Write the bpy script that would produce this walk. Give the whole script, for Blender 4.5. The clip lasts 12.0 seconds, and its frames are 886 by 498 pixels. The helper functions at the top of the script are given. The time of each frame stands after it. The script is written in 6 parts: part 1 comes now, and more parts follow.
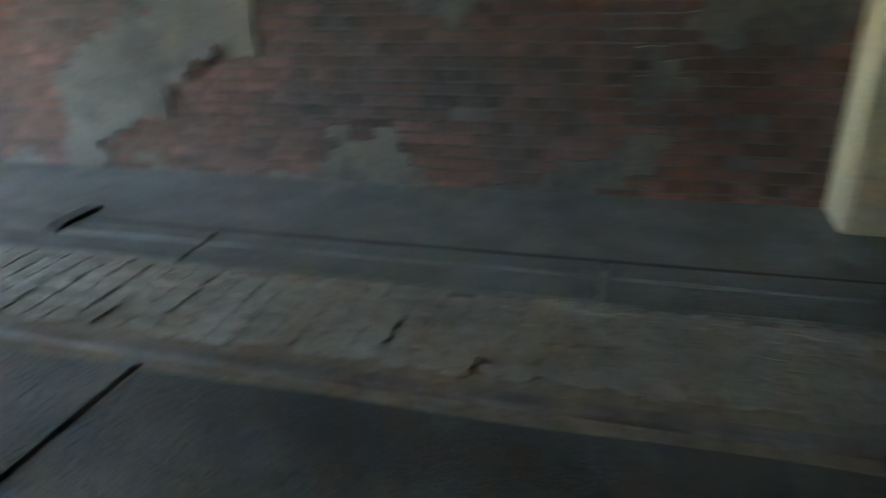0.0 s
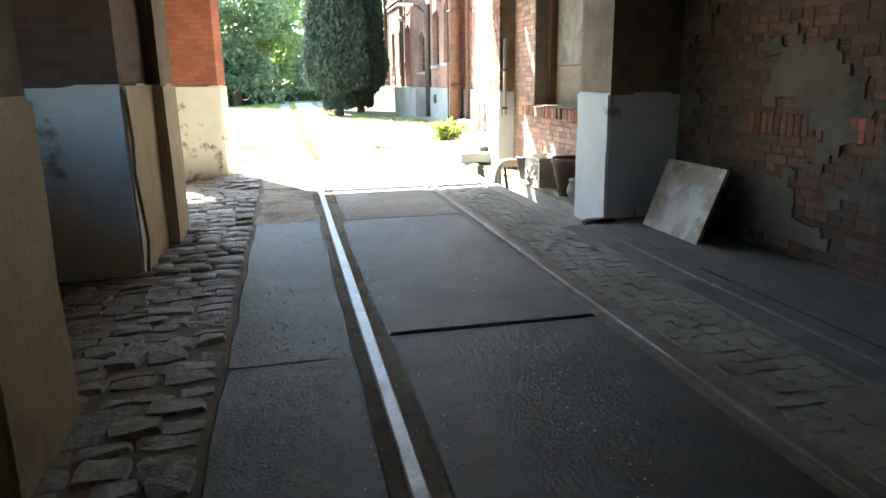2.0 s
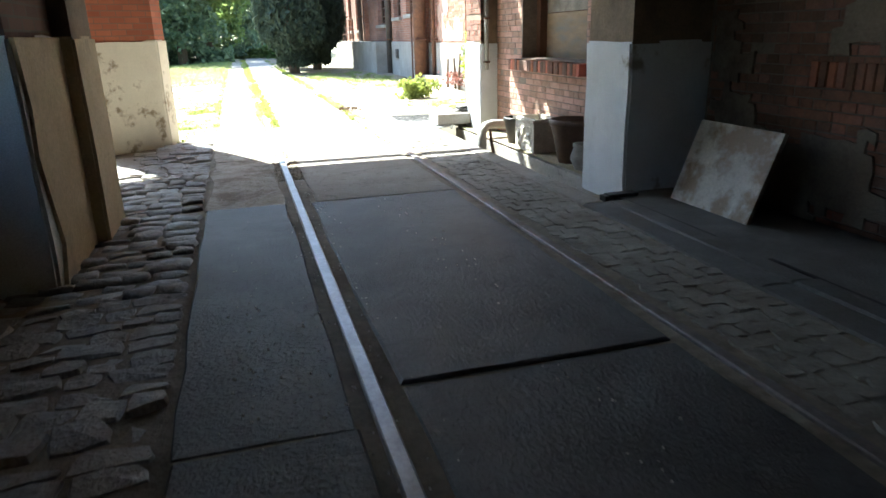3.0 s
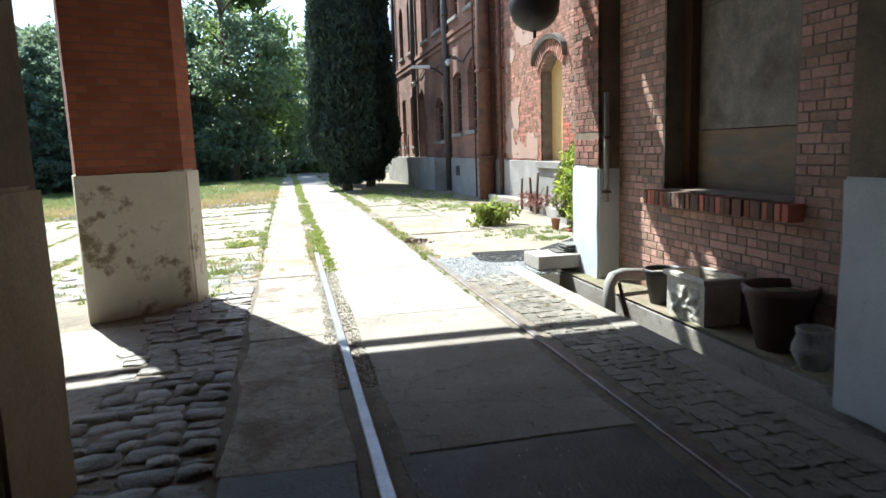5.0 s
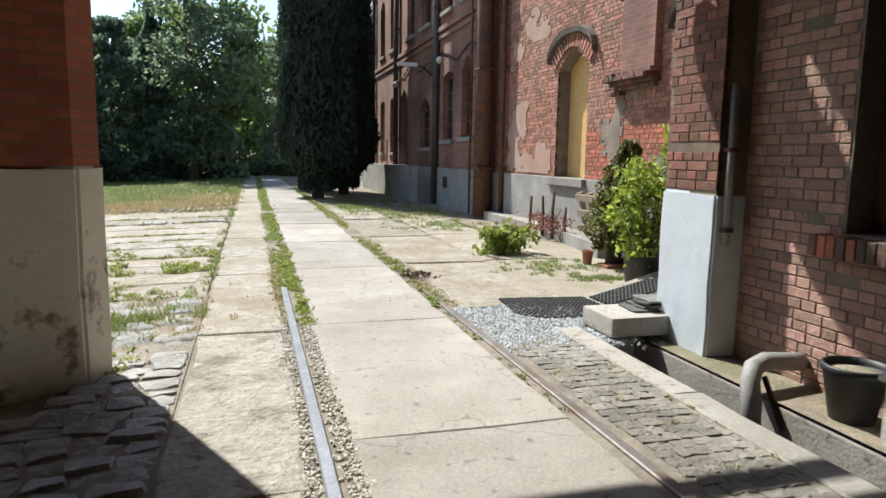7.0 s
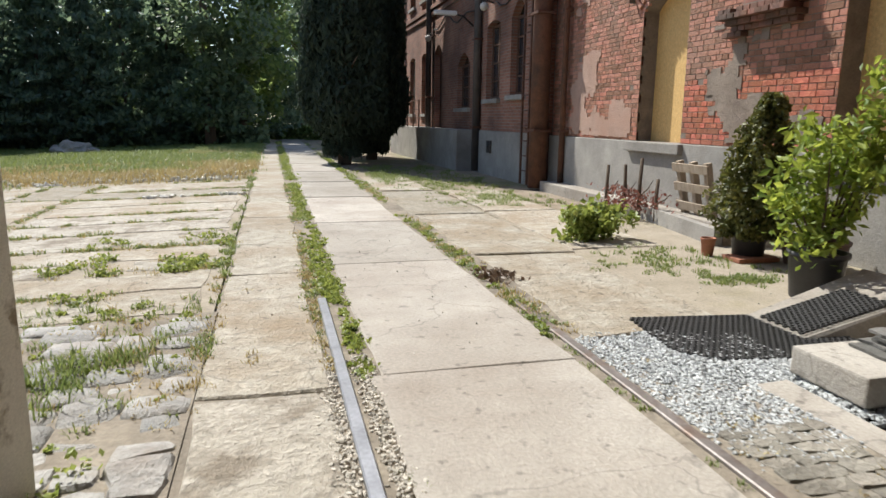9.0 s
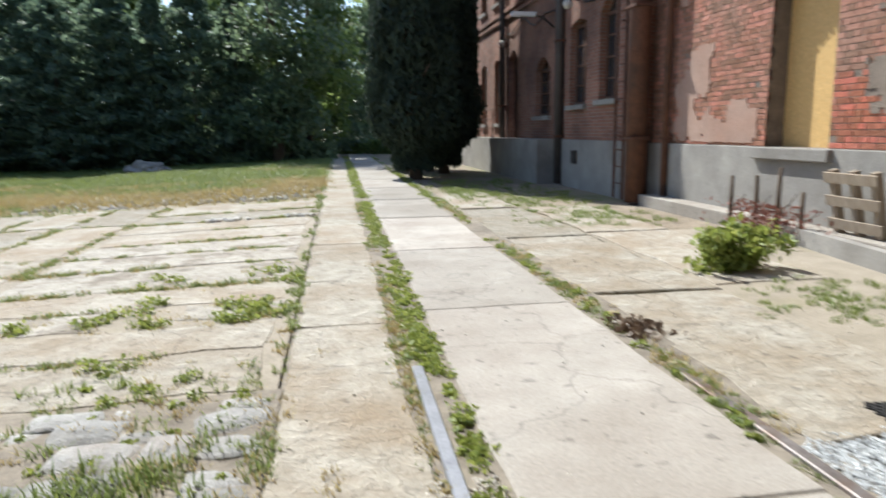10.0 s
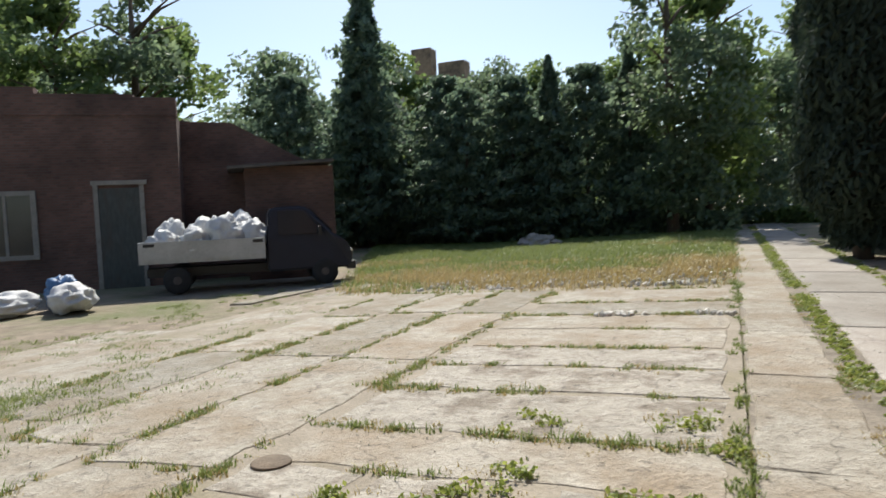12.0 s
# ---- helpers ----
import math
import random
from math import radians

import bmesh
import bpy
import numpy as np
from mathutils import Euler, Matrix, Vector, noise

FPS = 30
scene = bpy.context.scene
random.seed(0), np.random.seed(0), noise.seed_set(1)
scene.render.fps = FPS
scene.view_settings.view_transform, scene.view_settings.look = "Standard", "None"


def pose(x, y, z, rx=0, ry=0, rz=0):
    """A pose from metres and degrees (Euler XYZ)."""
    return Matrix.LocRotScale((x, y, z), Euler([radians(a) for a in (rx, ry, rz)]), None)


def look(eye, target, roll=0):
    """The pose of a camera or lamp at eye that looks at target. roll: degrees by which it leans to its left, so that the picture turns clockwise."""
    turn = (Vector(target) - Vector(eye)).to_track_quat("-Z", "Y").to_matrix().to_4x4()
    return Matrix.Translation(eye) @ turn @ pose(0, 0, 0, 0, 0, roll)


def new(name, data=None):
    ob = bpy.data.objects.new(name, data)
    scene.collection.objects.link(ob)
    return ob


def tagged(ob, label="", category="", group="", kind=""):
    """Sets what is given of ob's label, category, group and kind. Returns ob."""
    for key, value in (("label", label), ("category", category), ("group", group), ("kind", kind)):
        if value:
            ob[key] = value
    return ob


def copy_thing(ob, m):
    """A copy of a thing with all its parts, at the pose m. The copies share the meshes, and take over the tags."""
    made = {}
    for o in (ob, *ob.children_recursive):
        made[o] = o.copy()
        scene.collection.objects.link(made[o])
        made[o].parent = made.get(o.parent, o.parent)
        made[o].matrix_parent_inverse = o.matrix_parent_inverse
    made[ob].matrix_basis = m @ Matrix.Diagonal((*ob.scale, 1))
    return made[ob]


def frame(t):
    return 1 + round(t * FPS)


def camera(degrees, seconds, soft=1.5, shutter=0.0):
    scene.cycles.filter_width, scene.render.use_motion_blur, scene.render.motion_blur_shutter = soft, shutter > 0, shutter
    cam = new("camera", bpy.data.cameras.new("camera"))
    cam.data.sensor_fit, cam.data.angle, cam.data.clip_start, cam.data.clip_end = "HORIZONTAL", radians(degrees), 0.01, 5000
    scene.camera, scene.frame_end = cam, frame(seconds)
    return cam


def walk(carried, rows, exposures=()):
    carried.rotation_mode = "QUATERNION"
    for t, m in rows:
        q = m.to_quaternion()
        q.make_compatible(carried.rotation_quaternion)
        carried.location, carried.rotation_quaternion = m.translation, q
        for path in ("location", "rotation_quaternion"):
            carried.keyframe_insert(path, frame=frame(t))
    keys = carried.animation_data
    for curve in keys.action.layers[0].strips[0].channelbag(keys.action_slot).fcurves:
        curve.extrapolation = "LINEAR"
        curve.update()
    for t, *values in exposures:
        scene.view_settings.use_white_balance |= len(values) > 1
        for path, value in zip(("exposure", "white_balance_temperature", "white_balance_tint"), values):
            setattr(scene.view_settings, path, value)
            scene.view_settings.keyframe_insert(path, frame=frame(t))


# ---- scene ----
cam = camera(66.9, 12.0, soft=1.5, shutter=0.3)
PATH = [
    (0, (-0.268, -1.082, 1.366), (1.475, -0.565, 0.533), -2.3),
    (0.5, (-0.298, -0.548, 1.369), (0.743, 0.798, 0.317), 2.8),
    (1, (-0.329, -0.02, 1.38), (0.244, 1.767, 0.688), -0.2),
    (1.5, (-0.356, 0.508, 1.447), (0.026, 2.402, 0.931), -2.0),
    (2, (-0.363, 1.053, 1.397), (0.064, 2.944, 0.909), -0.8),
    (2.5, (-0.384, 1.588, 1.348), (0.029, 3.465, 0.794), -0.5),
    (3, (-0.378, 2.224, 1.351), (0.152, 4.053, 0.74), -1.5),
    (3.5, (-0.384, 2.831, 1.378), (0.111, 4.726, 0.975), -1.1),
    (3.7, (-0.328, 3.087, 1.42), (0.106, 4.998, 1.019), -1.4),
    (5.5, (-0.338, 5.552, 1.507), (0.098, 7.484, 1.23), -2.1),
    (6, (-0.371, 6.28, 1.525), (0.057, 8.178, 1.063), -1.2),
    (6.5, (-0.303, 6.942, 1.545), (0.222, 8.83, 1.148), -2.3),
    (6.7, (-0.316, 7.15, 1.517), (0.214, 9.058, 1.24), 0.1),
    (8.3, (-0.27, 9.045, 1.376), (0.289, 10.934, 1.032), 2.2),
    (8.5, (-0.307, 9.206, 1.428), (0.252, 11.084, 1.03), 1.2),
    (9, (-0.343, 9.728, 1.408), (0.142, 11.630, 1.028), 0.8),
    (9.5, (-0.358, 10.456, 1.381), (0.2, 12.320, 0.921), 1.0),
    (10, (-0.417, 11.132, 1.386), (-0.118, 13.078, 1.038), -0.8),
    (10.5, (-0.533, 11.611, 1.422), (-0.66, 13.592, 1.181), -1.2),
    (11, (-0.628, 12.200, 1.435), (-1.012, 14.155, 1.261), -2.2),
    (11.3, (-0.652, 12.594, 1.512), (-1.11, 14.536, 1.384), -2.3),
    (11.5, (-0.749, 12.848, 1.499), (-1.317, 14.766, 1.469), -2.1),
    (12, (-0.873, 13.471, 1.46), (-1.664, 15.304, 1.345), -2.4),
]
walk(cam, [(t, look(eye, target, roll)) for t, eye, target, roll in PATH],
     exposures=[(0, 6.6, 5700, -4), (0.3, 7.5, 6900, 0), (0.7, 7.3, 8100, 3), (1.0, 6.6, 7900, -2), (1.5, 5.0, 7000, -2), (2.0, 3.95, 6300, -3),
                (2.5, 3.35, 6100, -1), (3.7, 2.5, 5900, 1), (5.5, 1.12, 5800, 4), (6.7, 0.78, 6000, 6), (8.5, 0.56, 6300, 9), (9.5, 0.58, 6300, 9),
                (10.5, 0.82, 5650, 6), (11.3, 0.55, 5900, 7), (12.0, 0.33, 6400, 9)])

# ---- light ----
SUN = Vector((-0.44 * 0.63, 0.9 * 0.63, 0.777)).normalized()
world = bpy.data.worlds.new("sky")
scene.world = world
world.use_nodes = True
sky = world.node_tree.nodes.new("ShaderNodeTexSky")
sky.sky_type, sky.sun_disc = "NISHITA", False
sky.sun_elevation, sky.sun_rotation = radians(51), radians(-26)
sky.dust_density, sky.ozone_density = 1.0, 1.0
world.node_tree.links.new(sky.outputs[0], world.node_tree.nodes["Background"].inputs[0])
world.node_tree.nodes["Background"].inputs[1].default_value = 0.12
sun = new("sun", bpy.data.lights.new("sun", "SUN"))
sun.data.energy, sun.data.angle, sun.data.color = 5.0, radians(0.6), (1.0, 0.95, 0.86)
sun.matrix_world = look(SUN * 50, (0, 0, 0))


# ---- materials ----
def mat(name, a, b, scale=3.0, rough=0.85, bump=0.3, stain=None, big=0.5, cover=0.5, edge=0.08, metal=0.0, vary=0.0, fine=45.0,
        stretch=(1, 1, 1), island=0.0, bump_size=0.02, clear=0.0, crack=0.0):
    """a and b mix by grain; stain lies over them in patches of size 1/big; vary: each piece's own brightness."""
    m = bpy.data.materials.new(name)
    m.use_nodes = True
    n, ln = m.node_tree.nodes, m.node_tree.links
    bsdf = n["Principled BSDF"]
    geo = n.new("ShaderNodeNewGeometry")
    place = n.new("ShaderNodeMapping")
    place.inputs["Scale"].default_value = stretch
    ln.new(geo.outputs["Position"], place.inputs["Vector"])

    def grain(size, detail=6.0, roughness=0.6):
        g = n.new("ShaderNodeTexNoise")
        g.inputs["Scale"].default_value, g.inputs["Detail"].default_value = size, detail
        g.inputs["Roughness"].default_value = roughness
        ln.new(place.outputs[0], g.inputs["Vector"])
        return g.outputs["Fac"]

    def ramp(value, lo, hi):
        r = n.new("ShaderNodeMapRange")
        r.inputs["From Min"].default_value, r.inputs["From Max"].default_value = lo, hi
        ln.new(value, r.inputs["Value"])
        return r.outputs[0]

    def blend(fac, one, two, kind="MIX"):
        x = n.new("ShaderNodeMix")
        x.data_type, x.blend_type = "RGBA", kind
        for socket, v in ((x.inputs[0], fac), (x.inputs[6], one), (x.inputs[7], two)):
            if isinstance(v, bpy.types.NodeSocket):
                ln.new(v, socket)
            else:
                socket.default_value = v if isinstance(v, float) else (*v, 1)
        return x.outputs[2]

    small = grain(scale)
    colour = blend(ramp(small, 0.3, 0.7), a, b)
    if stain:
        colour = blend(ramp(grain(big, 8.0, 0.65), 1 - cover - edge, 1 - cover + edge), colour, stain)
    tiny = grain(fine, 4.0, 0.7)
    shade = n.new("ShaderNodeMapRange")
    shade.inputs["From Min"].default_value, shade.inputs["From Max"].default_value = 0.3, 0.7
    shade.inputs["To Min"].default_value, shade.inputs["To Max"].default_value = 0.8, 1.15
    ln.new(tiny, shade.inputs["Value"])
    colour = blend(1.0, colour, shade.outputs[0], "MULTIPLY")
    if crack:
        warp = n.new("ShaderNodeTexNoise")
        warp.inputs["Scale"].default_value, warp.inputs["Detail"].default_value = 1.3, 5.0
        ln.new(geo.outputs["Position"], warp.inputs["Vector"])
        moved = n.new("ShaderNodeVectorMath")
        moved.operation = "MULTIPLY_ADD"
        moved.inputs[1].default_value = (0.9, 0.9, 0.9)
        ln.new(warp.outputs["Color"], moved.inputs[0])
        ln.new(geo.outputs["Position"], moved.inputs[2])
        cells = n.new("ShaderNodeTexVoronoi")
        cells.feature = "DISTANCE_TO_EDGE"
        cells.inputs["Scale"].default_value = 0.55
        ln.new(moved.outputs[0], cells.inputs["Vector"])
        line = n.new("ShaderNodeMapRange")
        line.inputs["From Min"].default_value, line.inputs["From Max"].default_value = 0.001, 0.006
        line.inputs["To Min"].default_value, line.inputs["To Max"].default_value = 1 - crack, 1.0
        ln.new(cells.outputs["Distance"], line.inputs["Value"])
        colour = blend(1.0, colour, line.outputs[0], "MULTIPLY")
        specks = n.new("ShaderNodeMapRange")
        specks.inputs["From Min"].default_value, specks.inputs["From Max"].default_value = 0.62, 0.7
        specks.inputs["To Min"].default_value, specks.inputs["To Max"].default_value = 1.0, 0.62
        ln.new(grain(11.0, 3.0, 0.5), specks.inputs["Value"])
        colour = blend(1.0, colour, specks.outputs[0], "MULTIPLY")
    if vary or island:
        own = n.new("ShaderNodeObjectInfo").outputs["Random"] if vary else geo.outputs["Random Per Island"]
        amount = vary or island
        r = n.new("ShaderNodeMapRange")
        r.inputs["To Min"].default_value, r.inputs["To Max"].default_value = 1 - amount, 1 + amount
        ln.new(own, r.inputs["Value"])
        hsv = n.new("ShaderNodeHueSaturation")
        ln.new(r.outputs[0], hsv.inputs["Value"])
        h = n.new("ShaderNodeMapRange")
        h.inputs["To Min"].default_value, h.inputs["To Max"].default_value = 0.5 + 0.02 * amount, 0.5 - 0.03 * amount
        ln.new(own, h.inputs["Value"])
        ln.new(h.outputs[0], hsv.inputs["Hue"])
        ln.new(colour, hsv.inputs["Color"])
        colour = hsv.outputs[0]
    ln.new(colour, bsdf.inputs["Base Color"])
    bsdf.inputs["Roughness"].default_value, bsdf.inputs["Metallic"].default_value = rough, metal
    bsdf.inputs["Coat Weight"].default_value = clear
    if bump:
        both = n.new("ShaderNodeMath")
        both.operation = "MULTIPLY_ADD"
        both.inputs[1].default_value = 2.0
        ln.new(small, both.inputs[0])
        ln.new(tiny, both.inputs[2])
        bp = n.new("ShaderNodeBump")
        bp.inputs["Strength"].default_value, bp.inputs["Distance"].default_value = bump, bump_size
        ln.new(both.outputs[0], bp.inputs["Height"])
        ln.new(bp.outputs[0], bsdf.inputs["Normal"])
    return m


def leaf_mat(name, a, b, through_light=0.35, rough=0.5):
    m = bpy.data.materials.new(name)
    m.use_nodes = True
    n, ln = m.node_tree.nodes, m.node_tree.links
    bsdf, geo = n["Principled BSDF"], n.new("ShaderNodeNewGeometry")
    x = n.new("ShaderNodeMix")
    x.data_type = "RGBA"
    x.inputs[6].default_value, x.inputs[7].default_value = (*a, 1), (*b, 1)
    ln.new(geo.outputs["Random Per Island"], x.inputs[0])
    ln.new(x.outputs[2], bsdf.inputs["Base Color"])
    bsdf.inputs["Roughness"].default_value = rough
    t = n.new("ShaderNodeBsdfTranslucent")
    hsv = n.new("ShaderNodeHueSaturation")
    hsv.inputs["Hue"].default_value, hsv.inputs["Value"].default_value = 0.48, 1.6
    ln.new(x.outputs[2], hsv.inputs["Color"])
    ln.new(hsv.outputs[0], t.inputs["Color"])
    mx = n.new("ShaderNodeMixShader")
    mx.inputs[0].default_value = through_light
    ln.new(bsdf.outputs[0], mx.inputs[1])
    ln.new(t.outputs[0], mx.inputs[2])
    ln.new(mx.outputs[0], n["Material Output"].inputs[0])
    return m


CONCRETE = mat("concrete", (0.325, 0.3, 0.26), (0.435, 0.405, 0.355), 2.2, 0.85, 0.45, (0.26, 0.225, 0.185), 0.6, 0.48, 0.16, vary=0.16, crack=0.28)
ROUGH_CONCRETE = mat("rough_concrete", (0.32, 0.29, 0.235), (0.46, 0.42, 0.355), 8.0, 0.9, 1.0, (0.22, 0.185, 0.14), 2.2, 0.44, 0.06, vary=0.1, fine=25, crack=0.3)
# the road's concrete darkened for the roofed stretch: passage shade put into the colour
SHADED_CONCRETE = mat("shaded_concrete", (0.066, 0.066, 0.063), (0.112, 0.111, 0.107), 3.0, 0.52, 0.7, (0.043, 0.042, 0.04), 1.1, 0.46, 0.1, crack=0.35)
# kerb and floor concrete toned down inside the gateway: roof shade in the colour
SHADED_KERB_CONCRETE = mat("shaded_kerb_concrete", (0.115, 0.113, 0.105), (0.18, 0.177, 0.165), 4.0, 0.75, 0.5, (0.1, 0.095, 0.085), 1.6, 0.45, 0.12)
YARD_CONCRETE = mat("yard_concrete", (0.29, 0.26, 0.205), (0.45, 0.415, 0.345), 7.0, 0.9, 1.0, (0.27, 0.215, 0.145), 1.1, 0.46, 0.13, vary=0.15, fine=32, crack=0.3)
COBBLE = mat("cobble", (0.2, 0.195, 0.18), (0.37, 0.355, 0.325), 7.0, 0.58, 0.6, (0.17, 0.145, 0.115), 3.0, 0.42, 0.12, vary=0.3, bump_size=0.03)
SETT = mat("sett", (0.25, 0.235, 0.2), (0.4, 0.375, 0.315), 9.0, 0.65, 0.6, (0.15, 0.13, 0.1), 1.4, 0.5, 0.2, vary=0.25, bump_size=0.03)
DIRT = mat("dirt", (0.2, 0.16, 0.115), (0.34, 0.28, 0.205), 3.0, 0.95, 0.7, (0.16, 0.17, 0.075), 0.35, 0.45, 0.1, fine=30, bump_size=0.04)
DIRT_FILL = mat("packed_dirt", (0.19, 0.16, 0.125), (0.3, 0.26, 0.2), 5.0, 0.95, 0.6, (0.13, 0.11, 0.085), 1.3, 0.4, 0.1, fine=30)
DRY_SOIL = mat("dry_soil", (0.26, 0.225, 0.17), (0.37, 0.32, 0.25), 2.5, 0.95, 0.6, (0.24, 0.21, 0.12), 0.7, 0.35, 0.12, fine=35)
GRAVEL_MAT = mat("gravel", (0.38, 0.395, 0.4), (0.58, 0.595, 0.59), 9.0, 0.85, 0.3, island=0.35)
PEBBLE = mat("pebble", (0.4, 0.365, 0.31), (0.58, 0.54, 0.46), 9.0, 0.85, 0.3, island=0.3)
RAIL_STEEL = mat("rail_steel", (0.3, 0.3, 0.31), (0.45, 0.45, 0.465), 5.0, 0.38, 0.1, (0.22, 0.17, 0.14), 3.0, 0.25, 0.1, metal=0.7)
BRICK = mat("brick", (0.4, 0.115, 0.06), (0.5, 0.18, 0.095), 9.0, 0.85, 0.5, (0.27, 0.12, 0.085), 1.3, 0.4, 0.2, vary=0.35)
BRICK_JOINED = mat("brick_joined", (0.3, 0.118, 0.066), (0.41, 0.178, 0.102), 9.0, 0.85, 0.5, (0.35, 0.21, 0.15), 0.5, 0.47, 0.2, island=0.4)
BRICK_DARK = mat("dark_brick", (0.17, 0.085, 0.055), (0.27, 0.125, 0.075), 9.0, 0.85, 0.5, (0.075, 0.06, 0.05), 0.9, 0.48, 0.15, vary=0.35)
BRICK_DARK_JOINED = mat("dark_brick_joined", (0.17, 0.085, 0.055), (0.27, 0.125, 0.075), 9.0, 0.85, 0.5, (0.075, 0.06, 0.05), 0.9, 0.48, 0.15, island=0.35)
PIER_BRICKS = mat("pier_bricks", (0.19, 0.085, 0.054), (0.32, 0.14, 0.085), 9.0, 0.85, 0.5, (0.13, 0.075, 0.06), 2.0, 0.42, 0.2, vary=0.4)
DARK_MORTAR = mat("dark_brown_mortar", (0.1, 0.085, 0.07), (0.17, 0.145, 0.12), 6.0, 0.95, 0.4)
MORTAR = mat("mortar", (0.16, 0.13, 0.105), (0.26, 0.215, 0.175), 6.0, 0.95, 0.4)
DULL_STEEL = mat("dull_steel", (0.16, 0.14, 0.13), (0.26, 0.235, 0.22), 5.0, 0.55, 0.15, (0.16, 0.095, 0.06), 3.0, 0.4, 0.1, metal=0.5)
GREY_PLASTER = mat("grey_plaster", (0.27, 0.255, 0.23), (0.38, 0.36, 0.325), 2.0, 0.9, 0.3, (0.2, 0.185, 0.165), 0.8, 0.4, 0.15)
WHITE_PAINT = mat("whitewash", (0.68, 0.71, 0.73), (0.78, 0.8, 0.81), 3.0, 0.8, 0.3, (0.36, 0.33, 0.28), 1.7, 0.36, 0.03, fine=130)
BLUE_PAINT = mat("blue_whitewash", (0.58, 0.63, 0.68), (0.68, 0.72, 0.76), 3.0, 0.7, 0.25, (0.5, 0.54, 0.58), 1.5, 0.35, 0.15, fine=130)
CREAM_PAINT = mat("cream_whitewash", (0.66, 0.62, 0.52), (0.76, 0.72, 0.61), 3.0, 0.85, 0.3, (0.3, 0.24, 0.16), 1.5, 0.4, 0.025, fine=130)
OCHRE_PAINT = mat("ochre_paint", (0.5, 0.4, 0.24), (0.6, 0.5, 0.33), 3.0, 0.8, 0.25, (0.36, 0.29, 0.2), 1.7, 0.4, 0.08)
BROWN_PLASTER = mat("brown_plaster", (0.19, 0.145, 0.1), (0.29, 0.22, 0.15), 2.0, 0.9, 0.35, (0.1, 0.08, 0.06), 0.9, 0.45, 0.1)
RED_PAINT = mat("red_wash", (0.27, 0.07, 0.035), (0.36, 0.1, 0.05), 3.0, 0.85, 0.25, (0.15, 0.055, 0.038), 1.2, 0.35, 0.12, vary=0.12)
CHIPBOARD = mat("chipboard", (0.6, 0.37, 0.13), (0.72, 0.49, 0.2), 22.0, 0.6, 0.15, (0.78, 0.6, 0.31), 13.0, 0.34, 0.03, stretch=(1, 1, 0.7))
OLD_BOARD = mat("weathered_board", (0.2, 0.145, 0.085), (0.29, 0.22, 0.14), 3.0, 0.85, 0.3, (0.17, 0.165, 0.15), 1.3, 0.4, 0.1, stretch=(1, 1, 4))
GREY_BOARD = mat("grey_weathered_board", (0.17, 0.155, 0.13), (0.3, 0.27, 0.225), 5.0, 0.85, 0.3, (0.12, 0.095, 0.07), 2.2, 0.42, 0.1)
# for the ceiling out of view: coloured dark to cut bounced light below
CEILING_MAT = mat("dimming_ceiling", (0.09, 0.078, 0.064), (0.15, 0.13, 0.108), 1.5, 0.9, 0.3)
IRON = mat("rusty_iron", (0.1, 0.05, 0.035), (0.19, 0.09, 0.055), 6.0, 0.75, 0.3, (0.06, 0.045, 0.04), 2.0, 0.4, 0.15, metal=0.3)
BLACK_IRON = mat("black_iron", (0.02, 0.02, 0.02), (0.045, 0.04, 0.036), 5.0, 0.55, 0.1, metal=0.4)
GUTTER = mat("dark_gutter", (0.07, 0.062, 0.058), (0.12, 0.1, 0.09), 4.0, 0.6, 0.2, metal=0.3)


# ---- helpers ----
def link(name, bm, material, parent=None):
    me = bpy.data.meshes.new(name)
    bm.to_mesh(me)
    bm.free()
    for m in material if isinstance(material, (list, tuple)) else [material]:
        me.materials.append(m)
    ob = new(name, me)
    ob.parent = parent
    return ob


def part(name, bm, material, parent, label=""):
    return tagged(link(name, bm, material, parent), label)


def raw(name, verts, faces, material, parent=None):
    me = bpy.data.meshes.new(name)
    me.from_pydata(verts, [], faces)
    me.materials.append(material)
    ob = new(name, me)
    ob.parent = parent
    return ob


def thing(name, m, label, category, group="", kind=""):
    ob = new(name)
    ob.empty_display_size = 0.1
    ob.matrix_world = m if isinstance(m, Matrix) else Matrix.Translation(m)
    return tagged(ob, label, category, group, kind)


def box(bm, x0, x1, y0, y1, z0, z1, bevel=0.0, m=None):
    made = bmesh.ops.create_cube(bm, size=1.0)["verts"]
    bmesh.ops.scale(bm, vec=(x1 - x0, y1 - y0, z1 - z0), verts=made)
    bmesh.ops.translate(bm, vec=((x0 + x1) / 2, (y0 + y1) / 2, (z0 + z1) / 2), verts=made)
    if bevel:
        edges = list({e for v in made for e in v.link_edges})
        made = bmesh.ops.bevel(bm, geom=edges, offset=bevel, segments=2, affect="EDGES", profile=0.6)["verts"]
    if m:
        bmesh.ops.transform(bm, matrix=m, verts=made)
    return bm


def one_box(*a, **k):
    return box(bmesh.new(), *a, **k)


def prism(bm, points, z0, z1):
    low = [bm.verts.new((*p, z0)) for p in points]
    high = [bm.verts.new((*p, z1)) for p in points]
    k = len(points)
    bm.faces.new(low[::-1])
    bm.faces.new(high)
    for i in range(k):
        bm.faces.new((low[i], low[(i + 1) % k], high[(i + 1) % k], high[i]))
    bmesh.ops.recalc_face_normals(bm, faces=bm.faces[:])
    return bm


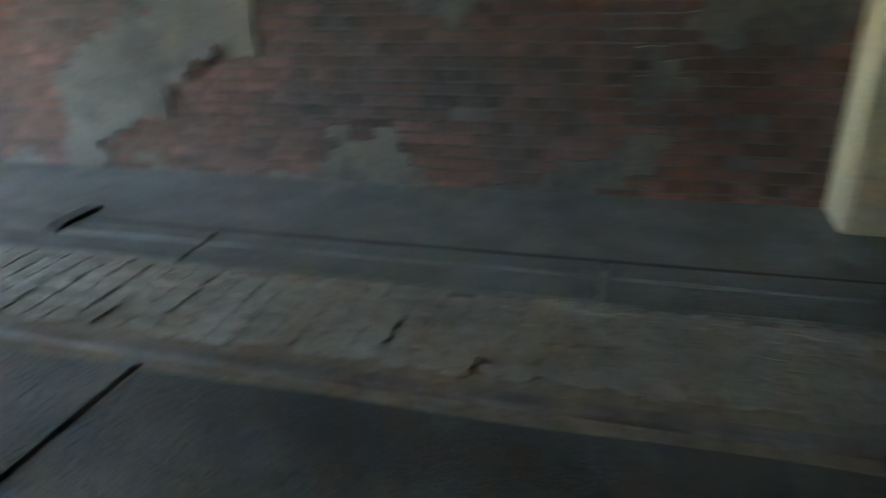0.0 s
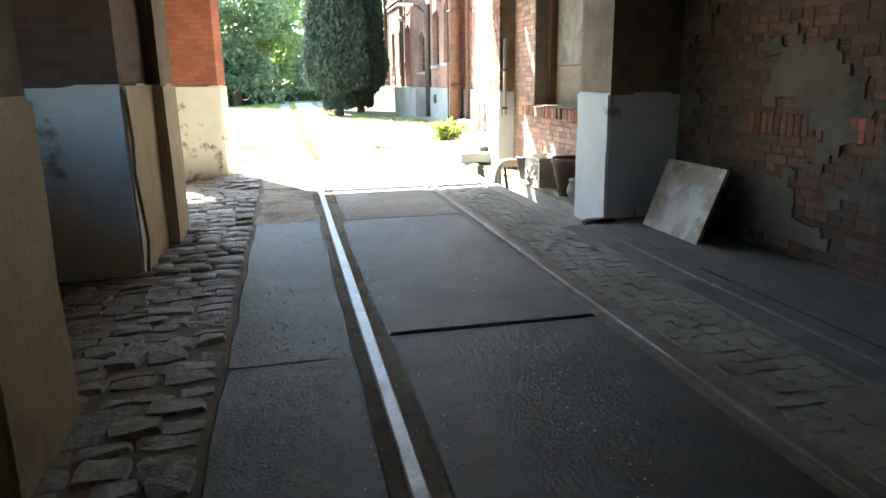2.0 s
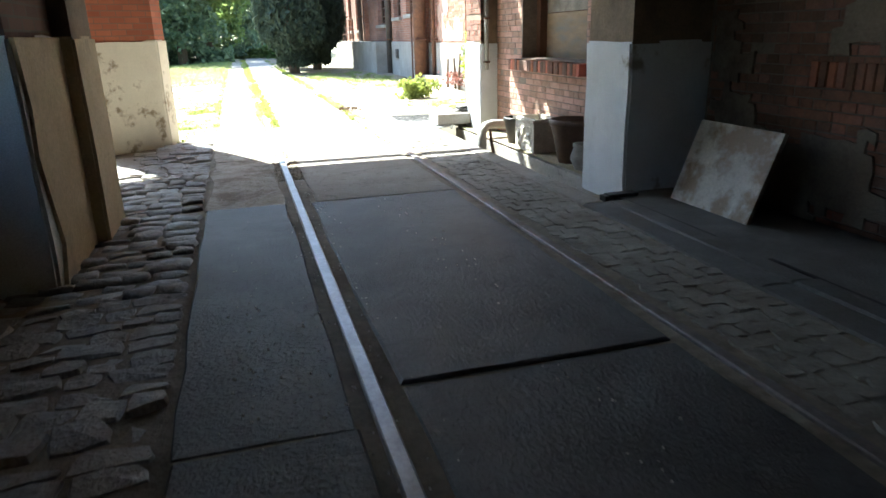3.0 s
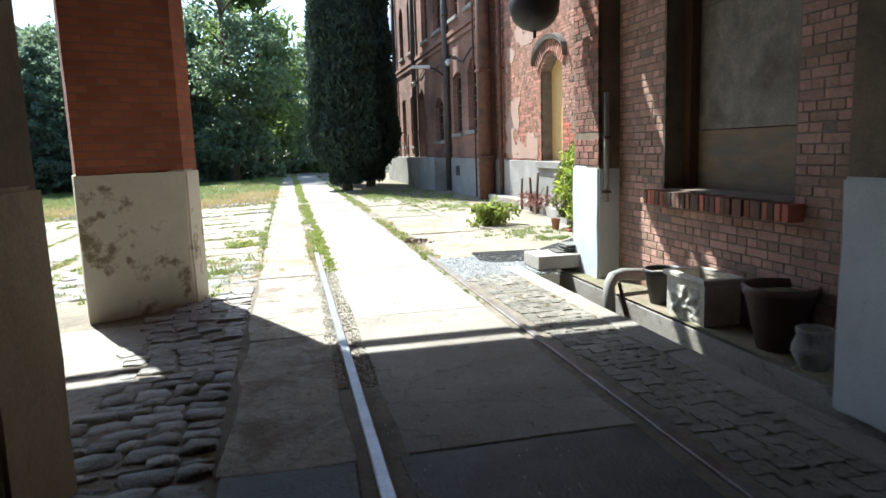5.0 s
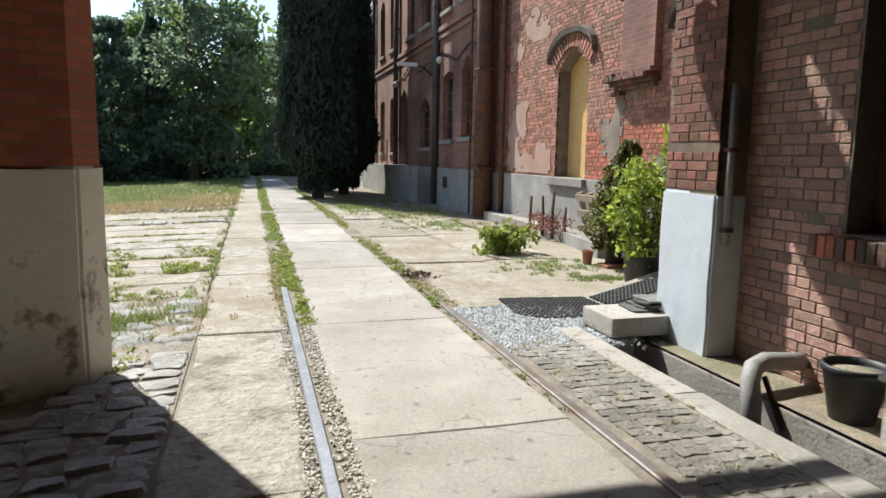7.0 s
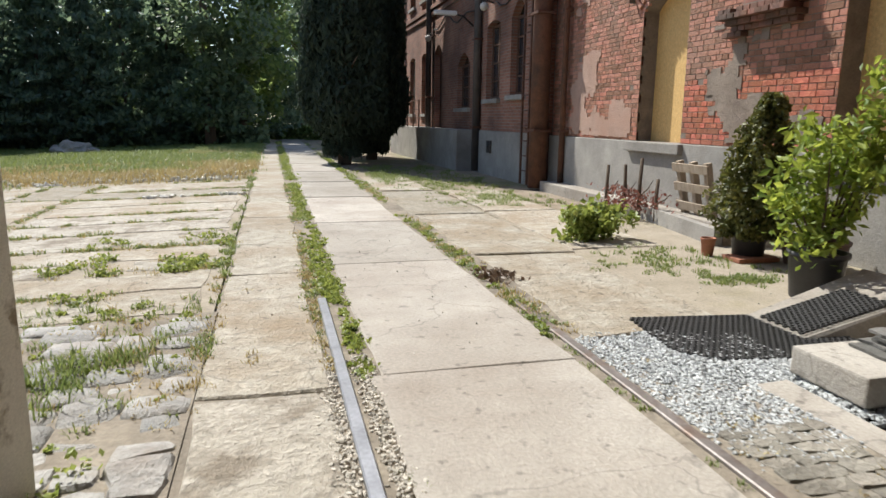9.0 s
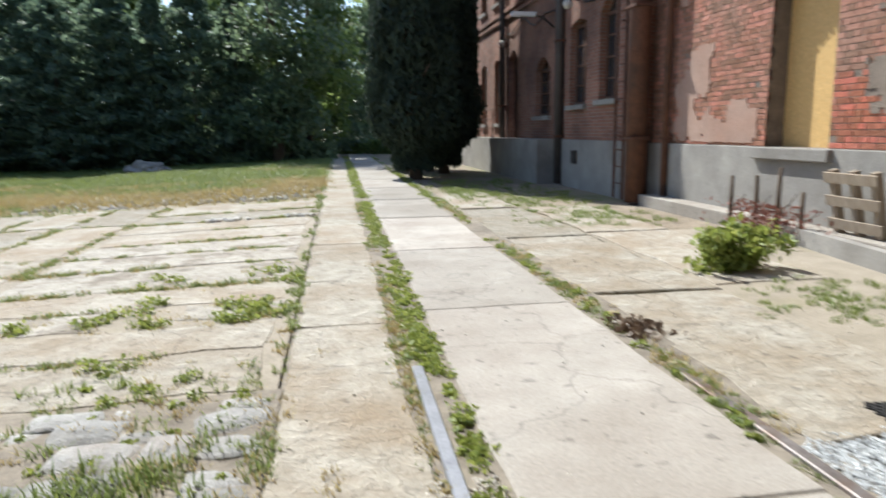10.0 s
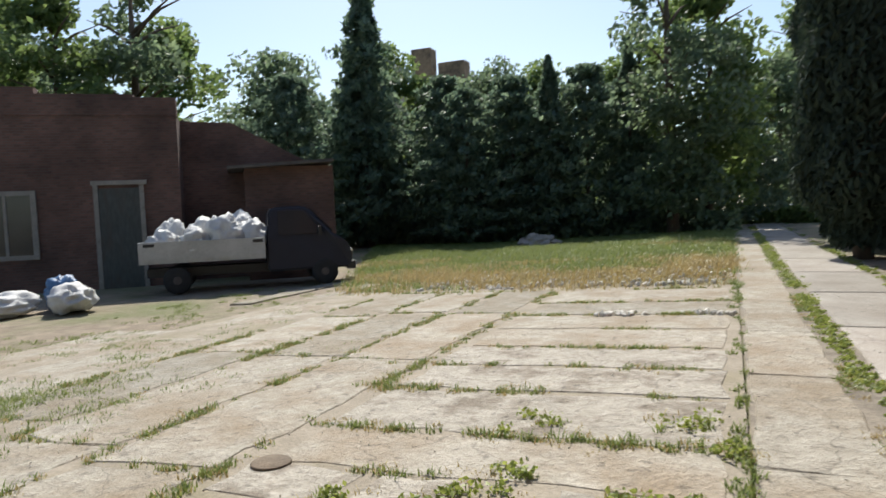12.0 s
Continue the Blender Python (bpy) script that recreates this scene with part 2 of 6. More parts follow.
def tube(bm, points, radius, sides=8, cap=True):
    rings = []
    pts = [Vector(p) for p in points]
    for i, p in enumerate(pts):
        d = (pts[min(i + 1, len(pts) - 1)] - pts[max(i - 1, 0)]).normalized()
        u = d.orthogonal().normalized() if not rings else (last - d * last.dot(d)).normalized()
        last, w = u, d.cross(u)
        r = radius[i] if isinstance(radius, (list, tuple)) else radius
        rings.append([bm.verts.new(p + (u * math.cos(a) + w * math.sin(a)) * r)
                      for a in (2 * math.pi * k / sides for k in range(sides))])
    for one, two in zip(rings, rings[1:]):
        for k in range(sides):
            f = bm.faces.new((one[k], one[(k + 1) % sides], two[(k + 1) % sides], two[k]))
            f.smooth = True
    if cap:
        bm.faces.new(rings[0][::-1])
        bm.faces.new(rings[-1])
    return bm


def lathe(bm, profile, sides=24):
    """profile: (radius, z) from the bottom up; a closed turned shape."""
    rings = [[bm.verts.new((r * math.cos(2 * math.pi * k / sides), r * math.sin(2 * math.pi * k / sides), z)) for k in range(sides)]
             for r, z in profile]
    for one, two in zip(rings, rings[1:]):
        for k in range(sides):
            f = bm.faces.new((one[k], one[(k + 1) % sides], two[(k + 1) % sides], two[k]))
            f.smooth = True
    bm.faces.new(rings[0][::-1])
    bm.faces.new(rings[-1])
    return bm


def level(x, y=0.0):
    """Height of the yard: it falls gently to the west."""
    return -0.033 * min(max(-0.75 - x, 0.0), 10.0)


def jitter_rim(rng, x0, x1, y0, y1, chip, step=0.35):
    pts = []
    for ax, ay, bx, by in ((x0, y0, x1, y0), (x1, y0, x1, y1), (x1, y1, x0, y1), (x0, y1, x0, y0)):
        k = max(2, int(math.hypot(bx - ax, by - ay) / step))
        for i in range(k):
            f = i / k
            pts.append((ax + (bx - ax) * f + rng.uniform(-chip, chip), ay + (by - ay) * f + rng.uniform(-chip, chip)))
    return pts


def slab(name, x0, x1, y0, y1, top, material, parent, rng, chip=0.012, thick=0.1, round_off=0.012, flat=True):
    """A cast slab with worn, slightly chipped edges."""
    rim = jitter_rim(rng, x0, x1, y0, y1, chip)
    cx, cy = (x0 + x1) / 2, (y0 + y1) / 2
    k = len(rim)
    tilt = rng.uniform(-0.004, 0.004)
    verts = []
    for inset, dz in ((0.0, -thick), (0.0, -round_off), (round_off, 0.0)):
        for x, y in rim:
            px = x + (inset if x < cx else -inset)
            py = y + (inset if y < cy else -inset)
            verts.append((px, py, top + (0 if flat else level(px)) + dz + tilt * (py - cy)))
    faces = [tuple(range(2 * k, 3 * k))]
    for r in (0, 1):
        for i in range(k):
            j = (i + 1) % k
            faces.append((r * k + i, r * k + j, (r + 1) * k + j, (r + 1) * k + i))
    return raw(name, verts, faces, material, parent)


def stone_mesh(name, rng, material, sides=8, dome=0.3, square=0.5, worn=0.8):
    """A worn, rounded stone one unit across; square: how far its outline fills its plot."""
    ang = [2 * math.pi * (i + rng.uniform(-0.3, 0.3)) / sides for i in range(sides)]
    fill = [0.5 * (1 + rng.uniform(-0.08, 0.08)) / max(abs(math.cos(a)), abs(math.sin(a))) ** square for a in ang]
    verts, faces = [], []
    for f, z in ((1.02, -0.5), (1.0, dome * (worn - 0.55)), (worn, dome * (0.2 + worn * 0.8))):
        for a, r in zip(ang, fill):
            verts.append((r * f * math.cos(a), r * f * math.sin(a), z + rng.uniform(-0.2, 0.2) * dome))
    verts.append((rng.uniform(-0.1, 0.1), rng.uniform(-0.1, 0.1), dome))
    for r in (0, 1):
        for i in range(sides):
            j = (i + 1) % sides
            faces.append((r * sides + i, r * sides + j, (r + 1) * sides + j, (r + 1) * sides + i))
    for i in range(sides):
        faces.append((2 * sides + i, 2 * sides + (i + 1) % sides, 3 * sides))
    me = bpy.data.meshes.new(name)
    me.from_pydata(verts, [], faces)
    me.materials.append(material)
    if 0.3 < square and worn < 0.89:
        for p in me.polygons:
            p.use_smooth = True
    return me


def slab_piece(x0, x1, y0, y1, z0, z1, rng):
    """A thin broken piece with an uneven outline."""
    pts = jitter_rim(rng, x0, x1, y0, y1, 0.02, 0.08)
    return prism(bmesh.new(), pts, z0, z1)


# ---- ground and road ----
def build_ground():
    xs = [-900, -200, -60, -30, -16, -10.75, -8, -6, -4, -2.5, -0.75, 0.5, 2.40, 2.592, 2.68, 2.86, 4, 6, 12, 30, 80, 300, 900]
    ys = [-300, -60, -12, -7, -3, 0, 3, 7.42, 10, 12.7, 15, 20, 26, 34, 45, 60, 90, 200, 900]
    verts = [(x, y, level(x) - 0.045) for y in ys for x in xs]
    w = len(xs)
    faces = []
    for j in range(len(ys) - 1):
        for i in range(w - 1):
            if (2.3 < xs[i] < 2.7 and 7.0 < ys[j] < 12.6) or (xs[i] == 2.592 and -8 < ys[j] < 7):
                continue
            faces.append((j * w + i, j * w + i + 1, (j + 1) * w + i + 1, (j + 1) * w + i))
    tagged(raw("ground", verts, faces, DIRT), "dry brown earth with sparse grass in the yard", "ground", kind="structure")


build_ground()
tagged(raw("road_bed", [(-0.78, -6.5, -0.012), (2.3, -6.5, -0.012), (2.3, 12.7, -0.012), (1.72, 12.8, -0.012), (1.72, 61, -0.012), (-0.78, 61, -0.012)], [(0, 1, 2, 3, 4, 5)], DIRT_FILL),
       "packed dirt between slabs and rails", "dirt", kind="structure")
road = tagged(new("road"), "concrete slab track with two sunken steel rails", "road", kind="structure")
rng = random.Random(4)
CENTRE_JOINTS = [-6.5, -3.4, 0.6, 4.6, 7.95, 10.8, 13.25, 16.2, 18.9, 21.9, 24.9, 27.9, 31, 34, 37, 40, 43, 46, 49, 52, 55, 58, 61]
# slabs under the roof take the concrete that has shade in its colour
for y0, y1 in zip(CENTRE_JOINTS, CENTRE_JOINTS[1:]):
    slab("slab", 0.11 if y1 < 8 else 0.15 if y1 < 13.3 else 0.2, 1.4, y0 + 0.005, y1 - 0.005, 0.0, SHADED_CONCRETE if y1 < 10.8 else CONCRETE, road, rng, 0.014)
LEFT_JOINTS = [-6.5, -3.0, 0.9, 4.35, 7.95, 10.3, 13.1, 15.9, 17.4, 19.5, 21.5, 24, 27, 30, 33, 36, 39, 42, 45, 48, 51, 54, 57, 60]
for y0, y1 in zip(LEFT_JOINTS, LEFT_JOINTS[1:]):
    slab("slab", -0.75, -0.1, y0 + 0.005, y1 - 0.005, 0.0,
         SHADED_CONCRETE if y1 < 10 else ROUGH_CONCRETE if y1 < 13.5 else YARD_CONCRETE, road, rng, 0.012 if y1 < 10 else 0.03)
for y0, y1 in zip(range(-7, 12, 2), range(-5, 14, 2)):
    slab("kerbstone", 2.2, 2.42 if y1 < 8 else 2.41, y0 + 0.005, min(y1, 12.7) - 0.005, 0.004, SHADED_KERB_CONCRETE if y1 < 8 else CONCRETE, road, rng, thick=0.3)
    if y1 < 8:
        slab("kerbstone", 2.425, 2.59, y0 + 0.005, y1 - 0.005, 0.006, SHADED_KERB_CONCRETE, road, rng, thick=0.3)


def rail(x, top, material, end):
    """Grooved rail: worn head, web and foot; past its end it lies buried under soil and weeds."""
    half = [(0.033, 0.0), (0.035, -0.01), (0.033, -0.035), (0.01, -0.045), (0.01, -0.1), (0.05, -0.11), (0.05, -0.12)]
    outline = [(-a, b) for a, b in half[::-1]] + [(-0.026, 0.006), (0.026, 0.006)] + half
    bm = bmesh.new()
    ends = []
    for y in (-6.5, end):
        ends.append([bm.verts.new((x + a, y, top + b)) for a, b in outline])
    k = len(outline)
    for i in range(k):
        bm.faces.new((ends[0][i], ends[0][(i + 1) % k], ends[1][(i + 1) % k], ends[1][i]))
    bm.faces.new(ends[0][::-1])
    bm.faces.new(ends[1])
    bmesh.ops.recalc_face_normals(bm, faces=bm.faces[:])
    return tagged(link("rail", bm, material), "worn steel rail sunk between concrete slabs", "rail", "track rails", "structure")


rail(0.0, 0.012, RAIL_STEEL, 14.9)
rail(1.5, 0.002, DULL_STEEL, 14.6)

# ---- the gateway: walls, piers, ceiling ----
CEIL = 4.6


def courses(wall, plane, u0, u1, z0, z1, brick_mat, joined_mat, facing, hole=None, near=None, rng=None, skip=0.0, length=0.25, thick=0.105):
    """Bricks of one wall face. plane: ('x', value) or ('y', value); facing: +1 or -1 along that axis. near: stretch of u whose bricks are single objects."""
    rng = rng or random.Random(7)
    course, joint = 0.075, 0.011
    out, depth = 0.006, 0.04
    axis, at = plane
    shared = {}
    verts, faces = [], []
    singles = 0
    rows = int((z1 - z0) / course)

    def corners(a, b, h):
        lo, hi = sorted((at - facing * depth, at + facing * out))
        r = 0.0025
        pts = []
        for q, i in ((at - facing * depth, 0.0), (at + facing * (out - r), 0.0), (at + facing * out, r)):
            for uu, zz in ((a + i, i), (b - i, i), (b - i, h - i), (a + i, h - i)):
                pts.append((q, uu, zz) if axis == "x" else (uu, q, zz))
        return pts

    quads = [(8, 9, 10, 11)] + [(r * 4 + i, r * 4 + (i + 1) % 4, (r + 1) * 4 + (i + 1) % 4, (r + 1) * 4 + i) for r in (0, 1) for i in range(4)]
    for row in range(rows):
        z = z0 + row * course
        headers = row % 2
        size = length / 2 if headers else length
        u = u0 - (0.0 if row % 4 < 2 else size / 2)
        while u < u1:
            a, b = max(u, u0), min(u + size - joint, u1)
            u += size
            if hole and b - a > 0.03:
                ends = [hole(a, z + 0.035), hole(b, z + 0.035)]
                if ends[0] and ends[1]:
                    continue
                if ends[0] != ends[1]:
                    lo, hi = a, b
                    for _ in range(8):
                        mid = (lo + hi) / 2
                        if hole(mid, z + 0.035) == ends[0]:
                            lo = mid
                        else:
                            hi = mid
                    a, b = (hi, b) if ends[0] else (a, lo)
            if b - a < 0.03 or rng.random() < skip:
                continue
            if near and near[0] <= (a + b) / 2 <= near[1] and near[2] <= z <= near[3] and singles < 300:
                key = round(b - a, 3)
                if key not in shared:
                    me = bpy.data.meshes.new("brick")
                    local = [(p[0] - at, p[1], p[2]) if axis == "x" else (p[0], p[1] - at, p[2]) for p in corners(0, key, course - joint)]
                    me.from_pydata(local, [], quads)
                    me.materials.append(brick_mat)
                    shared[key] = me
                ob = new("brick", shared[key])
                ob.parent = wall
                push = rng.uniform(-0.003, 0.003)
                ob.location = (at + push, a, z) if axis == "x" else (a, at + push, z)
                singles += 1
            else:
                k = len(verts)
                push = rng.uniform(-0.003, 0.003)
                for p in corners(a, b, course - joint):
                    verts.append((p[0] + (push if axis == "x" else 0), p[1] + (push if axis == "y" else 0), p[2] + z))
                faces += [tuple(i + k for i in q) for q in quads]
    if verts:
        tagged(raw("brickwork", verts, faces, joined_mat, wall), kind="stuff")


def wall(name, label, bm, material):
    return tagged(link(name, bm, material), label, "wall", kind="structure")


# right side of the passage
bm = one_box(3.55, 3.95, -7.0, 7.6, -0.5, CEIL)
wall_east = wall("wall_east", "dark brick wall with patches of old plaster", bm, DARK_MORTAR)
# left side of the passage
bm = one_box(-1.95, -1.52, -7.0, 3.36, -0.3, CEIL)
wall_west = wall("wall_west", "passage wall with whitewashed plinth", bm, BROWN_PLASTER)
bm = one_box(-1.6, -1.5, -6.9, 3.34, -0.1, 1.32, 0.015)
tagged(link("trim_west_plinth", bm, WHITE_PAINT), "peeling whitewashed plinth of the passage wall", "plinth", kind="structure")
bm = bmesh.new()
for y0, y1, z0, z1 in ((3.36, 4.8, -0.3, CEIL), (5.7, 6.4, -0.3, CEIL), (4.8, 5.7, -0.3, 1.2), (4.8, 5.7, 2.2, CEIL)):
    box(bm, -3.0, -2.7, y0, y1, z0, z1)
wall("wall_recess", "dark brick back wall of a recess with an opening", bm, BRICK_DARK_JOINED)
bm = one_box(-3.0, -1.95, 3.2, 3.36, -0.3, CEIL)
wall("wall_recess_side", "dark side wall of a recess", bm, BROWN_PLASTER)
bm = one_box(-2.0, 4.0, -7.4, -7.0, -0.3, CEIL)
wall("wall_south", "dark rear wall of the passage", bm, BROWN_PLASTER)
bm = one_box(-6.2, -5.8, 8.0, 13.0, -0.4, CEIL)
wall("wall_porch_end", "plain end wall of the porch", bm, BROWN_PLASTER)
bm = one_box(-6.2, -2.7, 6.4, 8.0, -0.4, CEIL)
wall("wall_porch_back", "plain back wall of the porch", bm, BROWN_PLASTER)
# niche wall with the boarded window
NX = 3.3
WIN_N = (9.1, 10.86, 1.02, 3.6)
bm = bmesh.new()
box(bm, NX, NX + 0.42, 8.1, WIN_N[0], -0.5, CEIL)
box(bm, NX, NX + 0.42, WIN_N[1], 12.1, -0.5, CEIL)
box(bm, NX, NX + 0.42, WIN_N[0], WIN_N[1], -0.5, WIN_N[2])
box(bm, NX, NX + 0.42, WIN_N[0], WIN_N[1], WIN_N[3], CEIL)
wall_niche = wall("wall_niche", "red brick niche wall with a boarded window", bm, MORTAR)
bm = one_box(-6.2, 4.05, -7.4, 13.05, CEIL, CEIL + 0.35)
tagged(link("ceiling", bm, CEILING_MAT), "passage ceiling out of view, coloured dark to dim the passage", "ceiling", kind="structure")
bm = one_box(-6.2, 4.05, 13.28, 13.4, CEIL + 0.02, CEIL + 0.14)
tagged(link("trim_gutter", bm, GUTTER), "dark gutter along the porch eaves", "gutter", kind="structure")


def pier(name, label, outline, plinth_top, lower, upper, z0=-0.15, swell=0.02):
    """A pier: plastered plinth, slightly proud of the shaft above."""
    bm = bmesh.new()
    cx, cy = (sum(p[i] for p in outline) / len(outline) for i in (0, 1))
    grown = [(x + swell * (1 if x > cx else -1), y + swell * (1 if y > cy else -1)) for x, y in outline]
    prism(bm, grown, z0, plinth_top)
    bmesh.ops.bevel(bm, geom=bm.edges[:], offset=0.02, segments=2, affect="EDGES")
    bmesh.ops.subdivide_edges(bm, edges=bm.edges[:], cuts=3, use_grid_fill=True)
    for v in bm.verts:
        v.co += 0.012 * noise.noise_vector(v.co * 3.0)
    top = thing(name, (0, 0, 0), label, "pier", kind="structure")
    part("plinth", bm, lower, top)
    part("shaft", prism(bmesh.new(), outline, plinth_top - 0.02, CEIL), upper, top)
    return top


def rect(x0, x1, y0, y1):
    return [(x0, y0), (x1, y0), (x1, y1), (x0, y1)]


pier("pier_a", "whitewashed pier with an ochre corner strip", rect(-1.95, -1.36, 3.36, 4.05), 1.36, OCHRE_PAINT, BROWN_PLASTER)
pier_b = pier("pier_b", "peeling whitewashed pier below dark brick", rect(-2.75, -1.52, 6.4, 7.4), 1.4, WHITE_PAINT, BRICK_DARK_JOINED)
bm = prism(bmesh.new(), [(6.43, -0.1), (7.41, -0.1), (7.41, 1.39), (6.39, 1.39), (6.46, 1.0), (6.4, 0.75), (6.5, 0.45), (6.58, 0.2)], -1.505, -1.478)
for v in bm.verts:
    v.co = Vector((v.co.z, v.co.x, v.co.y))
bmesh.ops.recalc_face_normals(bm, faces=bm.faces[:])
part("painted_corner", bm, OCHRE_PAINT, pier_b, "ochre painted corner strip")
pier("pier_b_return", "ochre corner strip of the whitewashed pier", rect(-2.75, -1.41, 7.42, 8.1), 1.4, OCHRE_PAINT, BROWN_PLASTER)
pier_c = pier("pier_c", "red brick pier on a peeling cream plinth", [(-2.23, 11.62), (-1.36, 12.08), (-1.27, 12.36), (-2.05, 12.72), (-2.45, 12.32)],
              1.37, CREAM_PAINT, RED_PAINT)
pier_d = pier("pier_d", "pale blue plinth under a red brick pier", rect(3.05, 3.6, 11.8, 12.45), 1.22, BLUE_PAINT, BROWN_PLASTER)
pier_e = pier("pier_e", "grey-white painted plinth under a dark plastered pier", rect(2.79, 3.57, 7.35, 8.08), 1.25, WHITE_PAINT, BROWN_PLASTER)
pier("pier_f", "ochre painted pier", rect(3.2, 3.6, -2.68, -2.13), 1.2, OCHRE_PAINT, OCHRE_PAINT)

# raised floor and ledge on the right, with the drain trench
floor_right = tagged(link("floor_passage", one_box(2.632, 3.6, -7.0, 7.35, -0.3, -0.02, 0.01), SHADED_KERB_CONCRETE),
                     "worn concrete passage floor", "floor", kind="structure")
ledge = tagged(link("floor_ledge", one_box(2.86, 3.7, 7.35, 12.5, -0.6, -0.07, 0.015), CONCRETE), "concrete ledge beside a drain trench", "ledge", kind="structure")
bm = bmesh.new()
box(bm, 2.35, 2.95, 7.3, 12.72, -0.62, -0.55)
box(bm, 2.3, 2.405, 7.3, 12.72, -0.6, -0.28)
box(bm, 2.4, 2.8, -8.0, 7.3, -0.4, -0.3)
tagged(link("floor_trench", bm, SHADED_CONCRETE), "dark concrete drain trench", "trench", kind="structure")

tagged(link("trim_slot_filling", one_box(2.588, 2.636, 5.4, 5.88, -0.2, -0.012), SHADED_KERB_CONCRETE), "mortar filling a stretch of the gutter slot", "mortar", kind="structure")

# solid black strip filling the slot, in two stretches
bm = one_box(2.594, 2.629, -7.0, 5.38, -0.2, -0.004)
box(bm, 2.594, 2.629, 5.9, 7.2, -0.2, -0.004)
tagged(link("trim_slot_iron", bm, BLACK_IRON), "black strip filling the gutter slot along the kerb", "channel", kind="structure")

YARD_Y = 0.33


def settle(before):
    """The yard and the long building were laid out from their own origin: bring what was built since to its place."""
    for ob in scene.objects:
        if ob.parent is None and ob not in before:
            ob.location.y += YARD_Y


# ---- the long brick building ----
before = set(scene.objects)
X1, X2 = 5.5, 5.3
FLOOR2, EAVES = 5.0, 9.6


def opening(bm, x0, x1, y0, y1, z0, z1, rise):
    """A cutter for an opening with a segmental head."""
    pts = [(y0, z0), (y1, z0), (y1, z1)]
    if rise:
        for i in range(1, 8):
            f = i / 8
            pts.append((y1 + (y0 - y1) * f, z1 + rise * math.sin(math.pi * f)))
    pts.append((y0, z1))
    low = [bm.verts.new((x0, y, z)) for y, z in pts]
    high = [bm.verts.new((x1, y, z)) for y, z in pts]
    k = len(pts)
    bm.faces.new(low)
    bm.faces.new(high[::-1])
    for i in range(k):
        bm.faces.new((low[i], high[i], high[(i + 1) % k], low[(i + 1) % k]))
    bmesh.ops.recalc_face_normals(bm, faces=bm.faces[:])


# openings: y0, y1, z0, z1 of the straight part, rise of the head
NEAR_OPENINGS = [(18.25, 19.5, 1.1, 3.15, 0.3), (14.3, 15.45, 1.1, 3.15, 0.3), (18.25, 19.5, 5.6, 7.8, 0.3), (14.3, 15.45, 5.6, 7.8, 0.3)]
FAR_OPENINGS = [(24.2, 25.2, 2.0, 3.8, 0.35), (26.0, 27.1, 1.95, 3.8, 0.12), (28.65, 30.0, 1.75, 3.0, 0.35), (32.0, 33.1, 1.12, 3.6, 0.3),
                (34.3, 35.2, 1.6, 3.7, 0.1), (36.4, 37.4, 1.6, 3.7, 0.1),
                (24.2, 25.2, 5.7, 7.7, 0.3), (26.2, 27.2, 5.7, 7.7, 0.3), (28.65, 29.9, 5.7, 7.7, 0.3), (31.0, 32.1, 5.7, 7.7, 0.3),
                (34.3, 35.2, 5.7, 7.7, 0.3), (36.4, 37.4, 5.7, 7.7, 0.3)]


def facade(name, label, x, y0, y1, z0, z1, holes, material):
    me_wall = link(name, one_box(x, x + 0.5, y0, y1, z0, z1), material)
    bm = bmesh.new()
    for h in holes:
        opening(bm, x - 0.2, x + 0.7, *h)
    cut = link("cutter", bm, material)
    mod = me_wall.modifiers.new("openings", "BOOLEAN")
    mod.object, mod.solver = cut, "EXACT"
    dg = bpy.context.evaluated_depsgraph_get()
    done = bpy.data.meshes.new_from_object(me_wall.evaluated_get(dg))
    me_wall.modifiers.clear()
    me_wall.data = done
    bpy.data.objects.remove(cut)
    return tagged(me_wall, label, "brick building", kind="structure")


def in_hole(holes, pad=0.0):
    def test(u, z):
        for y0, y1, a, b, rise in holes:
            if y0 - pad < u < y1 + pad:
                f = (u - y0) / (y1 - y0)
                if a - pad < z < b + rise * math.sin(math.pi * min(max(f, 0), 1)) + pad:
                    return True
        return False
    return test


wall_near = facade("wall_facade_near", "long red brick facade with boarded arched windows", X1, 12.9, 23.0, -0.2, EAVES, NEAR_OPENINGS, MORTAR)
wall_far = facade("wall_facade_far", "two-storey red brick facade with dark arched windows", X2, 23.0, 39.0, -0.2, EAVES, FAR_OPENINGS, MORTAR)
bm = one_box(5.9, 14, 12.9, 39.0, -0.2, EAVES)
wall("wall_building_core", "body of the long brick building", bm, BROWN_PLASTER)
bm = one_box(3.6, 14, 11.77, 12.4, -0.2, EAVES)
wall("wall_gatehouse", "brick end wall of the gatehouse", bm, BRICK_DARK_JOINED)
bm = one_box(3.95, 14, -7.4, 12.2, CEIL, EAVES)
box(bm, -6.2, 3.95, -7.4, 12.9, CEIL + 0.36, EAVES - 1.0)
wall("wall_gatehouse_upper", "upper storey of the brick gatehouse", bm, BRICK_DARK_JOINED)
tagged(link("roof", one_box(5.0, 14.4, 12.6, 39.4, EAVES, EAVES + 0.25), GUTTER), "dark overhanging eaves of the brick building", "roof", kind="structure")
# concrete plinth
bm = one_box(X1 - 0.06, X1 + 0.02, 13.0, 23.0, -0.2, 1.1, 0.012)
tagged(link("trim_plinth_near", bm, GREY_PLASTER), "grey rendered plinth of the brick facade", "plinth", kind="structure")
bm = one_box(X2 - 0.06, X2 + 0.02, 23.05, 28.0, -0.2, 1.12, 0.012)
tagged(link("trim_plinth_far", bm, GREY_PLASTER), "stained grey plinth of the far facade", "plinth", kind="structure")
